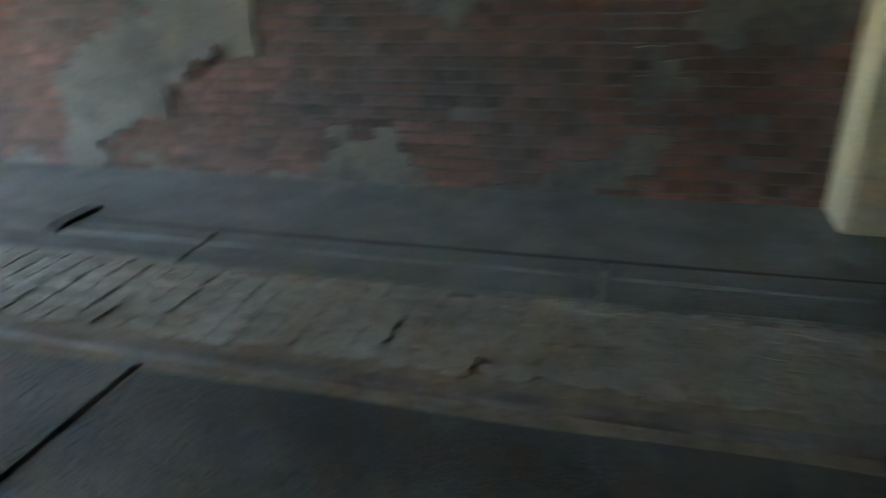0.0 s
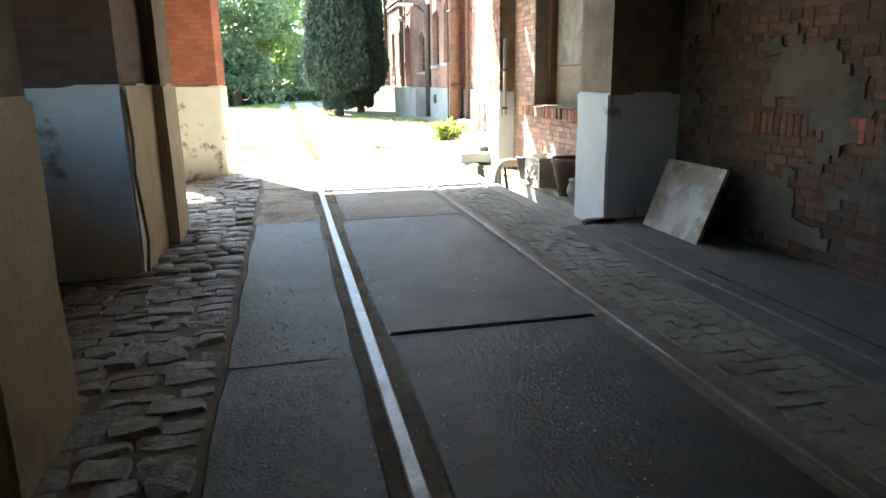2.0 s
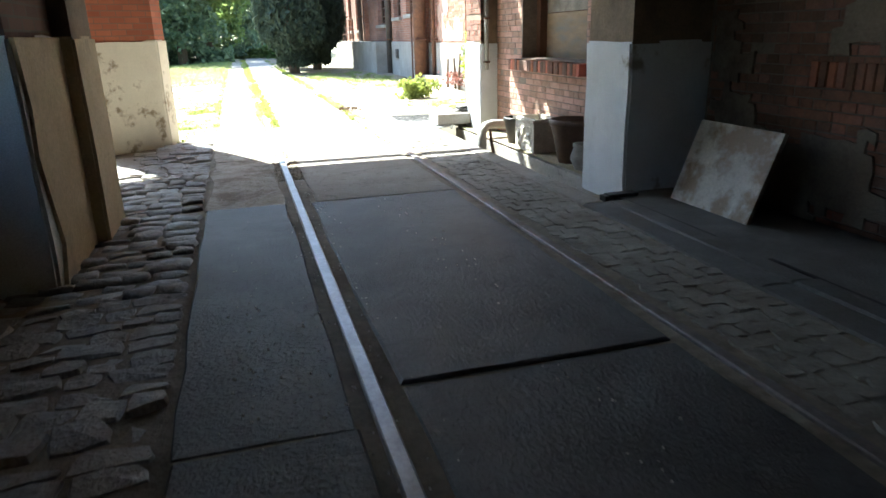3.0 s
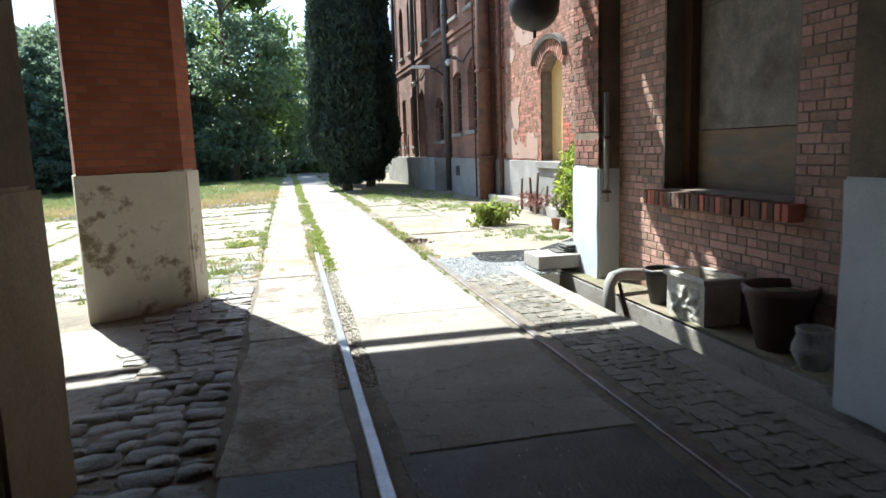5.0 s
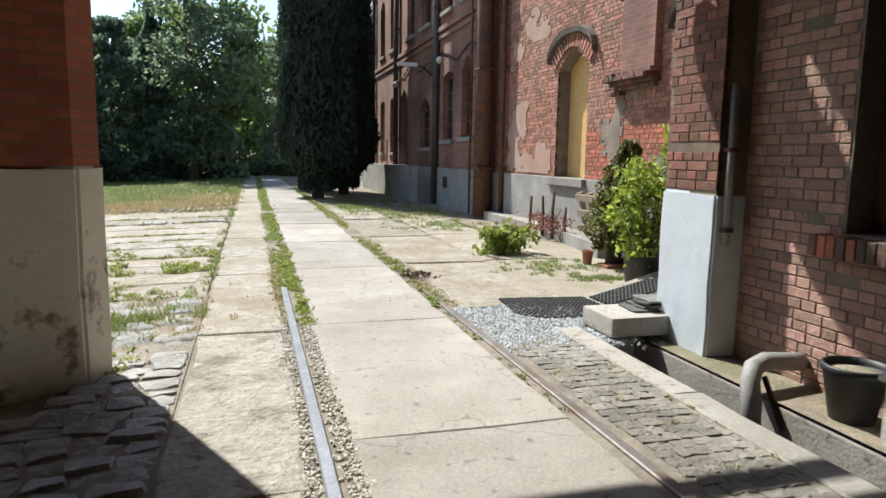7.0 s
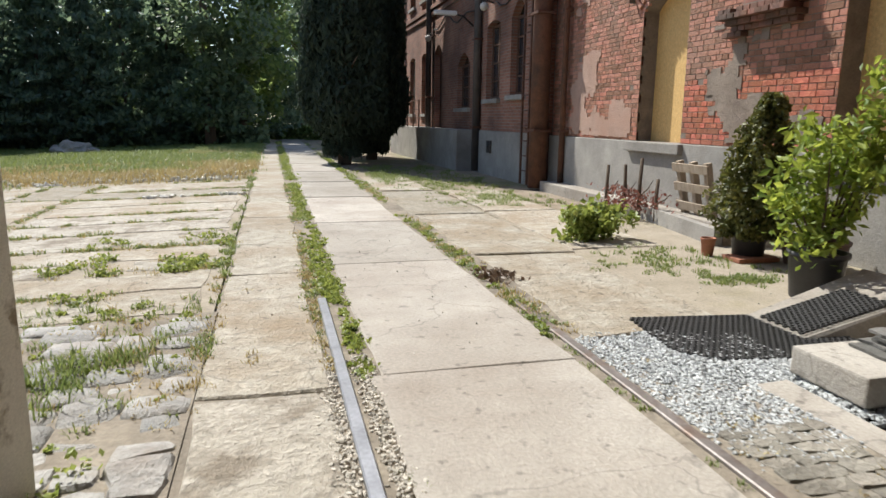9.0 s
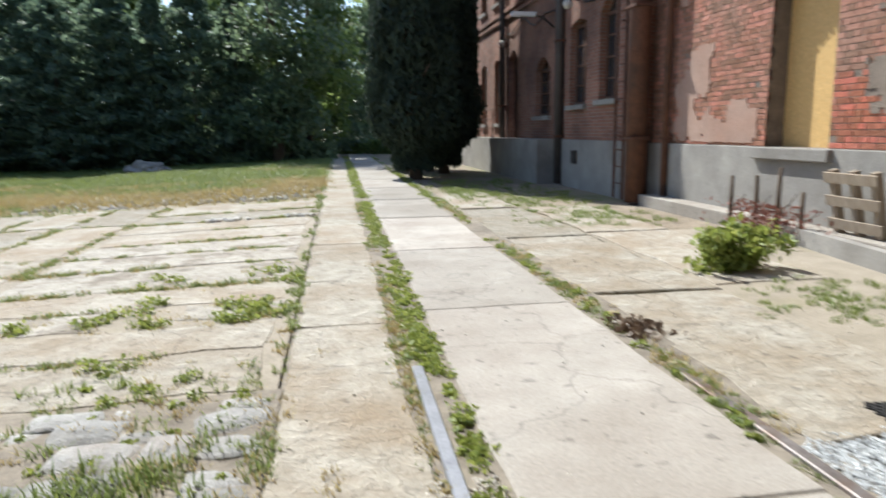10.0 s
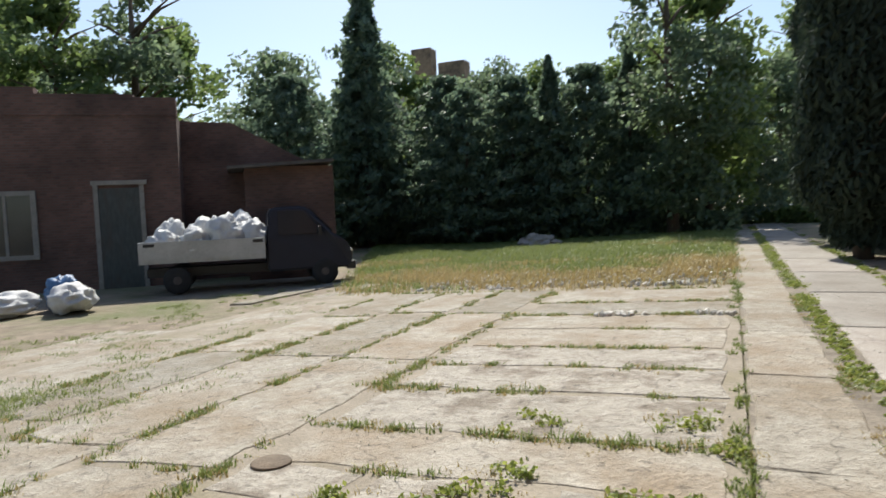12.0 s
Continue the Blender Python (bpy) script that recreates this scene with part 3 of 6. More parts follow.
bm = one_box(X1 - 0.4, X1 - 0.05, 16.0, 22.6, -0.1, 0.16, 0.02)
tagged(link("trim_footing", bm, CONCRETE), "low concrete footing along the facade", "kerb", kind="structure")
bm = one_box(4.75, X2, 28.0, 39.0, -0.2, 1.12, 0.015)
tagged(link("floor_terrace", bm, GREY_PLASTER), "raised concrete loading terrace", "terrace", kind="structure")
for z, d in ((4.95, 0.07), (5.15, 0.11), (9.2, 0.12)):
    tagged(link("trim_cornice", one_box(X2 - d, X2 + 0.02, 23.0, 39.0, z, z + 0.14, 0.01), BRICK_DARK_JOINED), "projecting brick string course", "cornice", kind="structure")
settle(before)


def pattern_brick(name, a, b, mortar, scale_y=1.0):
    """Brick courses too far off to be built one by one; laid by place, along the wall's length and height."""
    m = mat(name, a, b, 5.0, 0.88, 0.0)
    n, ln = m.node_tree.nodes, m.node_tree.links
    geo = n.new("ShaderNodeNewGeometry")
    split = n.new("ShaderNodeSeparateXYZ")
    ln.new(geo.outputs["Position"], split.inputs[0])
    add = n.new("ShaderNodeMath")
    add.operation = "ADD"
    ln.new(split.outputs[0], add.inputs[0])
    ln.new(split.outputs[1], add.inputs[1])
    join = n.new("ShaderNodeCombineXYZ")
    ln.new(add.outputs[0], join.inputs[0])
    ln.new(split.outputs[2], join.inputs[1])
    tex = n.new("ShaderNodeTexBrick")
    tex.inputs["Scale"].default_value = 1.0
    tex.inputs["Brick Width"].default_value, tex.inputs["Row Height"].default_value = 0.25, 0.075
    tex.inputs["Mortar Size"].default_value = 0.008
    tex.inputs["Color1"].default_value, tex.inputs["Color2"].default_value = (*a, 1), (*b, 1)
    tex.inputs["Mortar"].default_value = (*mortar, 1)
    ln.new(join.outputs[0], tex.inputs["Vector"])
    stain = n.new("ShaderNodeTexNoise")
    stain.inputs["Scale"].default_value, stain.inputs["Detail"].default_value = 0.7, 8.0
    ln.new(geo.outputs["Position"], stain.inputs["Vector"])
    r = n.new("ShaderNodeMapRange")
    r.inputs["From Min"].default_value, r.inputs["From Max"].default_value = 0.35, 0.65
    r.inputs["To Min"].default_value, r.inputs["To Max"].default_value = 0.6, 1.25
    ln.new(stain.outputs["Fac"], r.inputs["Value"])
    x = n.new("ShaderNodeMix")
    x.data_type, x.blend_type = "RGBA", "MULTIPLY"
    x.inputs[0].default_value = 1.0
    ln.new(tex.outputs["Color"], x.inputs[6])
    ln.new(r.outputs[0], x.inputs[7])
    ln.new(x.outputs[2], n["Principled BSDF"].inputs["Base Color"])
    bp = n.new("ShaderNodeBump")
    bp.inputs["Strength"].default_value, bp.inputs["Distance"].default_value = 0.5, 0.01
    bp.invert = True
    ln.new(tex.outputs["Fac"], bp.inputs["Height"])
    ln.new(bp.outputs[0], n["Principled BSDF"].inputs["Normal"])
    return m


FAR_BRICK = pattern_brick("far_brick", (0.23, 0.105, 0.07), (0.32, 0.15, 0.1), (0.26, 0.21, 0.17))
PIER_BRICK = pattern_brick("pier_brick", (0.25, 0.075, 0.042), (0.34, 0.11, 0.06), (0.2, 0.1, 0.07))
SHED_BRICK = pattern_brick("shed_brick", (0.1, 0.055, 0.043), (0.15, 0.08, 0.06), (0.11, 0.088, 0.072))
for name in ("wall_facade_far", "trim_cornice", "trim_cornice.001", "trim_cornice.002", "wall_gatehouse", "wall_gatehouse_upper", "wall_recess"):
    ob = bpy.data.objects[name]
    ob.data.materials.clear()
    ob.data.materials.append(FAR_BRICK if "facade" in name or "cornice" in name else SHED_BRICK)
for top, bricks in (("pier_b", SHED_BRICK), ("pier_c", PIER_BRICK)):
    for ob in bpy.data.objects[top].children:
        if ob.name.startswith("shaft"):
            ob.data.materials.clear()
            ob.data.materials.append(bricks)

GLASS = mat("dark_glass", (0.02, 0.024, 0.028), (0.035, 0.04, 0.045), 1.0, 0.08, 0.0)
FRAME_WHITE = mat("old_white_frame", (0.5, 0.48, 0.43), (0.6, 0.58, 0.52), 6.0, 0.7, 0.2, (0.3, 0.26, 0.2), 3.0, 0.35, 0.1)
FRAME_BROWN = mat("brown_frame", (0.09, 0.045, 0.028), (0.14, 0.07, 0.04), 6.0, 0.7, 0.2)
BLACK_PLASTIC = mat("black_plastic", (0.018, 0.018, 0.019), (0.03, 0.03, 0.031), 5.0, 0.5, 0.1)
BLACK_RUBBER = mat("black_rubber", (0.02, 0.02, 0.02), (0.035, 0.034, 0.033), 12.0, 0.65, 0.2)
TERRACOTTA = mat("terracotta", (0.3, 0.12, 0.07), (0.38, 0.17, 0.1), 5.0, 0.85, 0.2)
BROWN_POT = mat("brown_pot", (0.09, 0.055, 0.04), (0.14, 0.085, 0.06), 5.0, 0.6, 0.2)
WOOD = mat("grey_wood", (0.27, 0.21, 0.15), (0.4, 0.33, 0.25), 3.0, 0.85, 0.4, stretch=(6, 6, 1))
BARK = mat("bark", (0.09, 0.065, 0.045), (0.16, 0.12, 0.085), 6.0, 0.95, 0.8, stretch=(1, 1, 0.3))
MARBLE = mat("stained_panel", (0.44, 0.41, 0.35), (0.58, 0.55, 0.48), 4.0, 0.55, 0.1, (0.23, 0.16, 0.095), 3.2, 0.48, 0.07)
GREY_PIPE = mat("grey_pipe", (0.22, 0.215, 0.2), (0.32, 0.31, 0.29), 4.0, 0.7, 0.2)
SLATE = mat("slate", (0.1, 0.098, 0.09), (0.17, 0.165, 0.15), 5.0, 0.7, 0.4, vary=0.25)
PALE_BRICK = mat("pale_brick", (0.45, 0.44, 0.42), (0.56, 0.55, 0.53), 7.0, 0.85, 0.3, vary=0.1)
NICHE_BRICK = mat("dusty_brick_joined", (0.38, 0.22, 0.165), (0.52, 0.33, 0.25), 9.0, 0.85, 0.5, (0.24, 0.155, 0.12), 1.1, 0.4, 0.2, island=0.3)
NICHE_SINGLE = mat("dusty_brick", (0.38, 0.22, 0.165), (0.52, 0.33, 0.25), 9.0, 0.85, 0.5, (0.24, 0.155, 0.12), 1.1, 0.4, 0.2, vary=0.3)
SHED_DOOR = mat("faded_green_paint", (0.05, 0.056, 0.05), (0.085, 0.092, 0.082), 4.0, 0.8, 0.2, (0.07, 0.06, 0.05), 1.5, 0.4, 0.1, stretch=(4, 4, 1))
SHED_FRAME = mat("grimy_frame", (0.2, 0.185, 0.16), (0.29, 0.27, 0.235), 5.0, 0.8, 0.2)
SACK = mat("white_sack", (0.5, 0.5, 0.49), (0.62, 0.62, 0.61), 4.0, 0.6, 0.3)
TRUCK_BLUE = mat("dark_blue_paint", (0.005, 0.008, 0.02), (0.009, 0.013, 0.027), 2.0, 0.5, 0.0)
CAB_GLASS = mat("tinted_glass", (0.02, 0.024, 0.028), (0.03, 0.034, 0.038), 1.0, 0.05, 0.0)
PALE_STONE = mat("pale_stone", (0.55, 0.52, 0.45), (0.66, 0.63, 0.55), 5.0, 0.85, 0.3, (0.38, 0.34, 0.27), 3.0, 0.4, 0.1)
BED_GREY = mat("pale_bed_panel", (0.42, 0.41, 0.38), (0.52, 0.51, 0.48), 3.0, 0.6, 0.1, (0.33, 0.31, 0.28), 1.2, 0.4, 0.15)
TYRE = mat("tyre", (0.018, 0.018, 0.018), (0.03, 0.03, 0.03), 6.0, 0.85, 0.2)
CHROME = mat("metal_trim", (0.5, 0.5, 0.5), (0.6, 0.6, 0.6), 4.0, 0.25, 0.0, metal=0.9)
ROOF_TAR = mat("tar_roof", (0.06, 0.055, 0.05), (0.11, 0.1, 0.09), 3.0, 0.85, 0.3)
BLUE_BAG = mat("blue_bag", (0.05, 0.12, 0.25), (0.08, 0.17, 0.32), 4.0, 0.5, 0.2)
WHITE_CAR = mat("white_car_paint", (0.7, 0.7, 0.7), (0.76, 0.76, 0.76), 2.0, 0.3, 0.0)
GRASS = leaf_mat("grass", (0.115, 0.175, 0.045), (0.24, 0.29, 0.09), 0.3)
DRY_GRASS = leaf_mat("dry_grass", (0.34, 0.27, 0.1), (0.44, 0.38, 0.17), 0.25)
WEED = leaf_mat("weed", (0.14, 0.195, 0.04), (0.29, 0.345, 0.09), 0.38)
THUJA = leaf_mat("thuja", (0.055, 0.075, 0.018), (0.15, 0.15, 0.035), 0.3)
LAUREL = leaf_mat("laurel", (0.1, 0.17, 0.025), (0.29, 0.36, 0.06), 0.45)
SPRUCE = leaf_mat("spruce", (0.075, 0.12, 0.085), (0.16, 0.22, 0.135), 0.5)
CYPRESS = leaf_mat("cypress", (0.022, 0.038, 0.026), (0.05, 0.075, 0.045), 0.15, 0.85)
LIME = leaf_mat("broadleaf", (0.08, 0.135, 0.045), (0.165, 0.235, 0.075), 0.52)
LIME_DARK = leaf_mat("broadleaf_dark", (0.085, 0.13, 0.08), (0.16, 0.22, 0.115), 0.52)


# ---- foliage ----
before = set(scene.objects)

def leaves(name, points, size, material, parent, seed, long=1.6, hang=0.0, spread=0.35):
    """Single leaves: pointed, slightly folded, scattered over the points."""
    r = np.random.RandomState(seed)
    p = np.asarray(points, float)
    k = len(p)
    d = r.normal(size=(k, 3))
    d[:, 2] -= hang
    d /= np.linalg.norm(d, axis=1)[:, None]
    s = np.cross(d, r.normal(size=(k, 3)))
    s /= np.linalg.norm(s, axis=1)[:, None]
    up = np.cross(d, s)
    w = size * (1 + spread * r.uniform(-1, 1, k))[:, None]
    a, b = p - d * w * long / 2, p + d * w * long / 2
    l, m = p + s * w / 2 + up * w * 0.12, p - s * w / 2 + up * w * 0.12
    verts = np.stack([a, l, b, m], 1).reshape(-1, 3)
    f = np.arange(k)[:, None] * 4 + np.array([[0, 1, 2, 3]])
    return raw(name, verts.tolist(), f.tolist(), material, parent)


def blades(name, spots, material, label, seed, height=0.12, per=14, radius=0.06, width=0.007):
    """Grass tufts at the spots (x, y, size): bent blades."""
    r = np.random.RandomState(seed)
    verts, faces = [], []
    for x, y, s in spots:
        z = level(x) - 0.035
        for _ in range(per):
            a, q = r.uniform(0, 2 * math.pi), r.uniform(0, 1) ** 0.7 * radius * s
            bx, by = x + q * math.cos(a), y + q * math.sin(a)
            h = height * s * r.uniform(0.5, 1.2)
            lean, la = h * r.uniform(0.2, 0.9), r.uniform(0, 2 * math.pi)
            w = width * r.uniform(0.7, 1.4)
            wx, wy = -math.sin(la) * w, math.cos(la) * w
            k = len(verts)
            verts += [(bx - wx, by - wy, z), (bx + wx, by + wy, z),
                      (bx + wx * 0.8 + lean * 0.35 * math.cos(la), by + wy * 0.8 + lean * 0.35 * math.sin(la), z + h * 0.65),
                      (bx - wx * 0.8 + lean * 0.35 * math.cos(la), by - wy * 0.8 + lean * 0.35 * math.sin(la), z + h * 0.65),
                      (bx + lean * math.cos(la), by + lean * math.sin(la), z + h)]
            faces += [(k, k + 1, k + 2, k + 3), (k + 3, k + 2, k + 4)]
    return tagged(raw(name, verts, faces, material), label, "grass", kind="stuff")


def weeds(name, spots, material, label, seed, size=0.024, per=30, radius=0.075, height=0.08):
    """Low broad-leaved weeds."""
    r = np.random.RandomState(seed)
    pts = []
    for x, y, s in spots:
        for _ in range(per):
            a, q = r.uniform(0, 2 * math.pi), r.uniform(0, 1) ** 0.6 * radius * s
            pts.append((x + q * math.cos(a), y + q * math.sin(a), level(x) - 0.02 + r.uniform(0, height * s)))
    ob = leaves(name, pts, size, material, None, seed, 1.5)
    return tagged(ob, label, "weeds", kind="stuff")


def limbs(bm, r, height, radius, count, lo=0.25, hi=0.75, reach=0.2):
    tube(bm, [(0, 0, -0.1), (r.uniform(-0.1, 0.1), r.uniform(-0.1, 0.1), height * 0.3), (r.uniform(-0.2, 0.2), r.uniform(-0.2, 0.2), height * 0.65), (0, 0, height * 0.95)],
         [radius * 1.2, radius * 0.9, radius * 0.5, radius * 0.1], 8)
    for _ in range(count):
        z = height * r.uniform(lo, hi)
        a = r.uniform(0, 2 * math.pi)
        ln = height * reach * r.uniform(0.5, 1.0)
        tube(bm, [(0, 0, z), (ln * 0.5 * math.cos(a), ln * 0.5 * math.sin(a), z + ln * 0.35), (ln * math.cos(a), ln * math.sin(a), z + ln * 0.55)],
             [radius * 0.35, radius * 0.22, radius * 0.06], 5)
    return bm


def broadleaf(height, width, material, seed, count=13000, leaf=0.22, lumps=44, bare=0.12):
    r = np.random.RandomState(seed)
    rr = random.Random(seed)
    tree = thing("broadleaf_tree", (0, 0, -100), "tall leafy broadleaf tree at the yard's edge", "tree", "trees round the yard")
    part("trunk", limbs(bmesh.new(), rr, height, height * 0.018, 12), BARK, tree)
    pts = []
    for i in range(lumps):
        u = rr.uniform(bare, 1.0)
        prof = math.sin(math.pi * (0.12 + 0.86 * (u - bare) / (1 - bare))) ** 0.8
        a, q = rr.uniform(0, 2 * math.pi), width / 2 * prof * rr.uniform(0.35, 1.0)
        c = np.array((q * math.cos(a), q * math.sin(a), u * height * 0.93))
        size = width * rr.uniform(0.09, 0.2)
        k = count // lumps
        v = r.normal(size=(k, 3))
        v /= np.linalg.norm(v, axis=1)[:, None]
        v *= (r.uniform(0, 1, k) ** 0.4)[:, None] * size
        v[:, 2] *= 0.75
        pts.append(c + v)
    leaves("crown", np.concatenate(pts), leaf, material, tree, seed + 1)
    return tree


def conifer(name, label, height, width, material, seed, count=7000, leaf=0.22, power=0.85, bare=0.04, tiers=22, rough=0.25, group="trees round the yard", lump=0.35, hang=0.4, slim=2.2):
    r = np.random.RandomState(seed)
    rr = random.Random(seed)
    tree = thing(name, (0, 0, -100), label, "tree", group)
    part("trunk", limbs(bmesh.new(), rr, height, height * 0.013, 10, 0.1, 0.8, 0.12), BARK, tree)
    pts = []
    u = r.uniform(bare, 1.0, count)
    a = r.uniform(0, 2 * math.pi, count)
    tier = 1 + rough * (np.sin(u * tiers * 2 * math.pi + 3 * np.sin(2 * a)) * 0.5 + np.sin(5 * a + 9 * u) * 0.35 + np.sin(11 * a - 23 * u) * 0.25)
    q = width / 2 * (1 - u) ** power * tier * r.uniform(0.45, 1.0, count) ** 0.5
    if bare > 0.02:
        q *= np.clip((u - bare) / 0.07, 0.45, 1)
    q *= 1.15 - lump + lump * np.sin(3.1 * a + 17 * u + seed) * np.sin(2.3 * a - 29 * u)
    pts = np.stack([q * np.cos(a), q * np.sin(a), u * height + r.uniform(-0.1, 0.1, count)], 1)
    if rough > 0.3:
        pts = pts[np.sin(4 * a + 31 * u) + np.sin(7 * a - 47 * u + 2) + 0.6 * np.sin(13 * a + 90 * u) > -1.0]
    leaves("crown", pts, leaf, material, tree, seed + 1, slim, hang)
    return tree


broad_a = broadleaf(13.0, 8.0, LIME, 11, count=9500)
broad_b = broadleaf(12.0, 9.0, LIME_DARK, 12, count=10000, lumps=46)
broad_c = broadleaf(16.0, 7.5, LIME_DARK, 13, count=6500, lumps=34, leaf=0.22)
spruce_a = conifer("conifer_tree", "dark green conical spruce at the yard's edge", 13.5, 5.6, SPRUCE, 21, 11000, 0.19, 0.75, 0.03, 11, 0.7)
spruce_b = conifer("conifer_tree", "dark green conical spruce at the yard's edge", 11.0, 7.6, SPRUCE, 22, 12500, 0.19, 0.42, 0.03, 9, 0.75)
cypress = conifer("columnar_cypress", "tall dense dark columnar conifer beside the track", 15.5, 2.75, CYPRESS, 23, 52000, 0.085, 0.24, 0.025, 5, 0.08, "columnar conifers by the track", 0.12, -1.6, 3.4)
for ob, spots in (
        (broad_a, [(-21, 51, 1.0), (-1.9, 50, 1.0), (-32, 44, 1.1), (4.5, 66, 1.2), (-46, 30, 1.2), (16, 72, 1.2), (-11.5, 55, 0.85), (-7.0, 57, 0.85), (-27, 33, 0.95)]),
        (broad_b, [(-15, 53, 0.9), (-28, 50, 1.1), (-38, 38, 1.2), (1.8, 58, 0.85), (-8, 63, 0.85), (-55, 22, 1.3), (-29, 27, 1.0), (-18, 55, 0.9)]),
        (broad_c, [(-3.4, 46.5, 0.92), (-25.5, 36, 0.95), (-33, 31, 1.05), (-24, 56, 0.9), (9, 78, 1.0), (-52, 40, 1.1), (-5.4, 52, 0.75), (-12.8, 51, 0.7)]),
        (spruce_a, [(-18.8, 45, 1.08), (-9.4, 47.5, 0.7), (-5.6, 49, 0.72), (-24.5, 46, 0.68)]),
        (spruce_b, [(-15.2, 47, 0.82), (-11.6, 48, 0.8), (-7.6, 48, 0.8), (-13.4, 45.5, 0.72), (-19.8, 46, 0.85), (-20.8, 41, 0.8), (-1.0, 54, 0.8)]),
        (cypress, [(1.9, 31.0, 0.96), (3.1, 33.4, 0.9), (2.2, 35.6, 1.0)])):
    for i, (x, y, s) in enumerate(spots):
        m = Matrix.Translation((x, y, level(x) - 0.05)) @ Matrix.Rotation(i * 1.9 + x, 4, "Z") @ Matrix.Scale(s, 4)
        if i == len(spots) - 1:
            ob.matrix_world = m
        else:
            copy_thing(ob, m)

# undergrowth hedge behind the meadow
r = np.random.RandomState(5)
hx = r.uniform(-30, -0.5, 16000)
hz = r.uniform(0, 1, 16000)
hy = 47.5 + 0.08 * (hx + 10) + r.normal(0, 0.8, 16000)
top = 1.6 + 1.1 * np.sin(hx * 0.9) * np.sin(hx * 0.37 + 1)
tagged(leaves("undergrowth", np.stack([hx, hy, hz * top - 0.3], 1), 0.2, LIME_DARK, None, 6), "dark shrubby undergrowth below the trees", "shrubs", kind="stuff")
hx = r.uniform(-1.0, 4.0, 3000)
tagged(leaves("hedge", np.stack([hx, 55 + r.normal(0, 0.5, 3000), r.uniform(-0.1, 0.9, 3000)], 1), 0.16, LIME, None, 7), "low green hedge at the end of the track", "hedge", kind="stuff")


# ---- weeds and grass ----
def strip(rnd, x, y0, y1, count, wx, size=(0.6, 1.2)):
    """Spots along a joint, in clumps with gaps between them."""
    out = []
    while len(out) < count:
        y = rnd.uniform(y0, y1)
        if noise.noise(Vector((x * 3, y * 0.9, 0.5))) + rnd.uniform(-0.5, 0.5) > -0.05:
            out.append((x + rnd.gauss(0, wx), y, rnd.uniform(*size)))
    return out


rnd = random.Random(9)
spots = strip(rnd, 0.13, 12.9, 24, 190, 0.035, (0.3, 0.9)) + strip(rnd, 0.05, 14.4, 26, 260, 0.04, (0.35, 0.9)) + strip(rnd, 0.06, 24, 50, 330, 0.07, (0.6, 1.3))
weeds("track_weeds", spots, WEED, "green leafy weeds along the sunken rail", 31, 0.021, 26, 0.07, 0.06)
spots = strip(rnd, -0.09, 13.2, 24, 120, 0.03, (0.4, 0.8)) + strip(rnd, 0.0, 18, 50, 300, 0.06, (0.5, 1.1)) + strip(rnd, 1.52, 13.6, 20, 170, 0.05, (0.4, 0.9)) \
    + strip(rnd, 1.5, 20, 48, 240, 0.08, (0.5, 1.2)) + strip(rnd, 1.42, 10.5, 14, 40, 0.02, (0.4, 0.7)) + strip(rnd, 0.16, 9.2, 12.8, 50, 0.025, (0.3, 0.6))
blades("track_grass", spots, GRASS, "short green grass along the rails", 32, 0.07, 22, 0.07, 0.005)
weeds("track_weeds", strip(rnd, 1.5, 13.4, 34, 130, 0.06, (0.3, 0.8)), WEED, "green leafy weeds along the sunken rail", 33)
blades("dry_track_grass", strip(rnd, -0.06, 13.0, 24, 240, 0.035, (0.5, 1.0)) + strip(rnd, 1.55, 13.2, 24, 130, 0.06) + strip(rnd, -0.84, 12.8, 15.6, 70, 0.06, (0.5, 1.0)), DRY_GRASS, "dry straw-coloured grass along the slabs", 34, 0.06, 16, 0.06, 0.005)
blades("edge_grass", strip(rnd, -0.82, 13, 26, 120, 0.04, (0.4, 1.0)), GRASS, "green grass in the slab joint", 35, 0.09, 20, 0.06, 0.005)
# meadow beyond the slabs
spots = []
while len(spots) < 9000:
    x, y = rnd.uniform(-22, -0.8), rnd.uniform(25.2, 47)
    if x > -9 - (y - 26) * 0.5 and (y > 28.5 or rnd.random() < (y - 24.5) / 4):
        spots.append((x, y, rnd.uniform(0.8, 1.7)))
dry_spots = [q for q in spots if noise.noise(Vector((q[0] * 0.22, q[1] * 0.35, 1.0))) + 0.08 * (30 - q[1]) + rnd.uniform(-0.25, 0.25) > 0.0]
dry_set = set(dry_spots)
spots = [q for q in spots if q not in dry_set]
blades("meadow_grass", spots, GRASS, "rough green meadow grass", 36, 0.1, 16, 0.24, 0.008)
blades("dry_meadow_grass", dry_spots, DRY_GRASS, "dry seeding meadow grass", 37, 0.12, 14, 0.22, 0.007)
spots = [(rnd.uniform(2.2, 4.7), rnd.uniform(20, 30), rnd.uniform(0.6, 1.3)) for _ in range(260)] + \
        [(rnd.gauss(3.6, 0.35), rnd.gauss(15.6, 0.35), rnd.uniform(0.5, 1.0)) for _ in range(60)] + \
        [(rnd.gauss(3.9, 0.2), rnd.gauss(14.6, 0.12), rnd.uniform(0.5, 1.0)) for _ in range(40)] + \
        [(rnd.gauss(3.7, 0.3), rnd.gauss(21.2, 0.5), rnd.uniform(0.7, 1.3)) for _ in range(80)] + \
        [(rnd.gauss(2.4, 0.3), rnd.gauss(26, 1.5), rnd.uniform(0.9, 1.6)) for _ in range(90)]
blades("yard_grass", spots, GRASS, "scattered green grass on bare soil", 38, 0.06, 24, 0.11, 0.005)
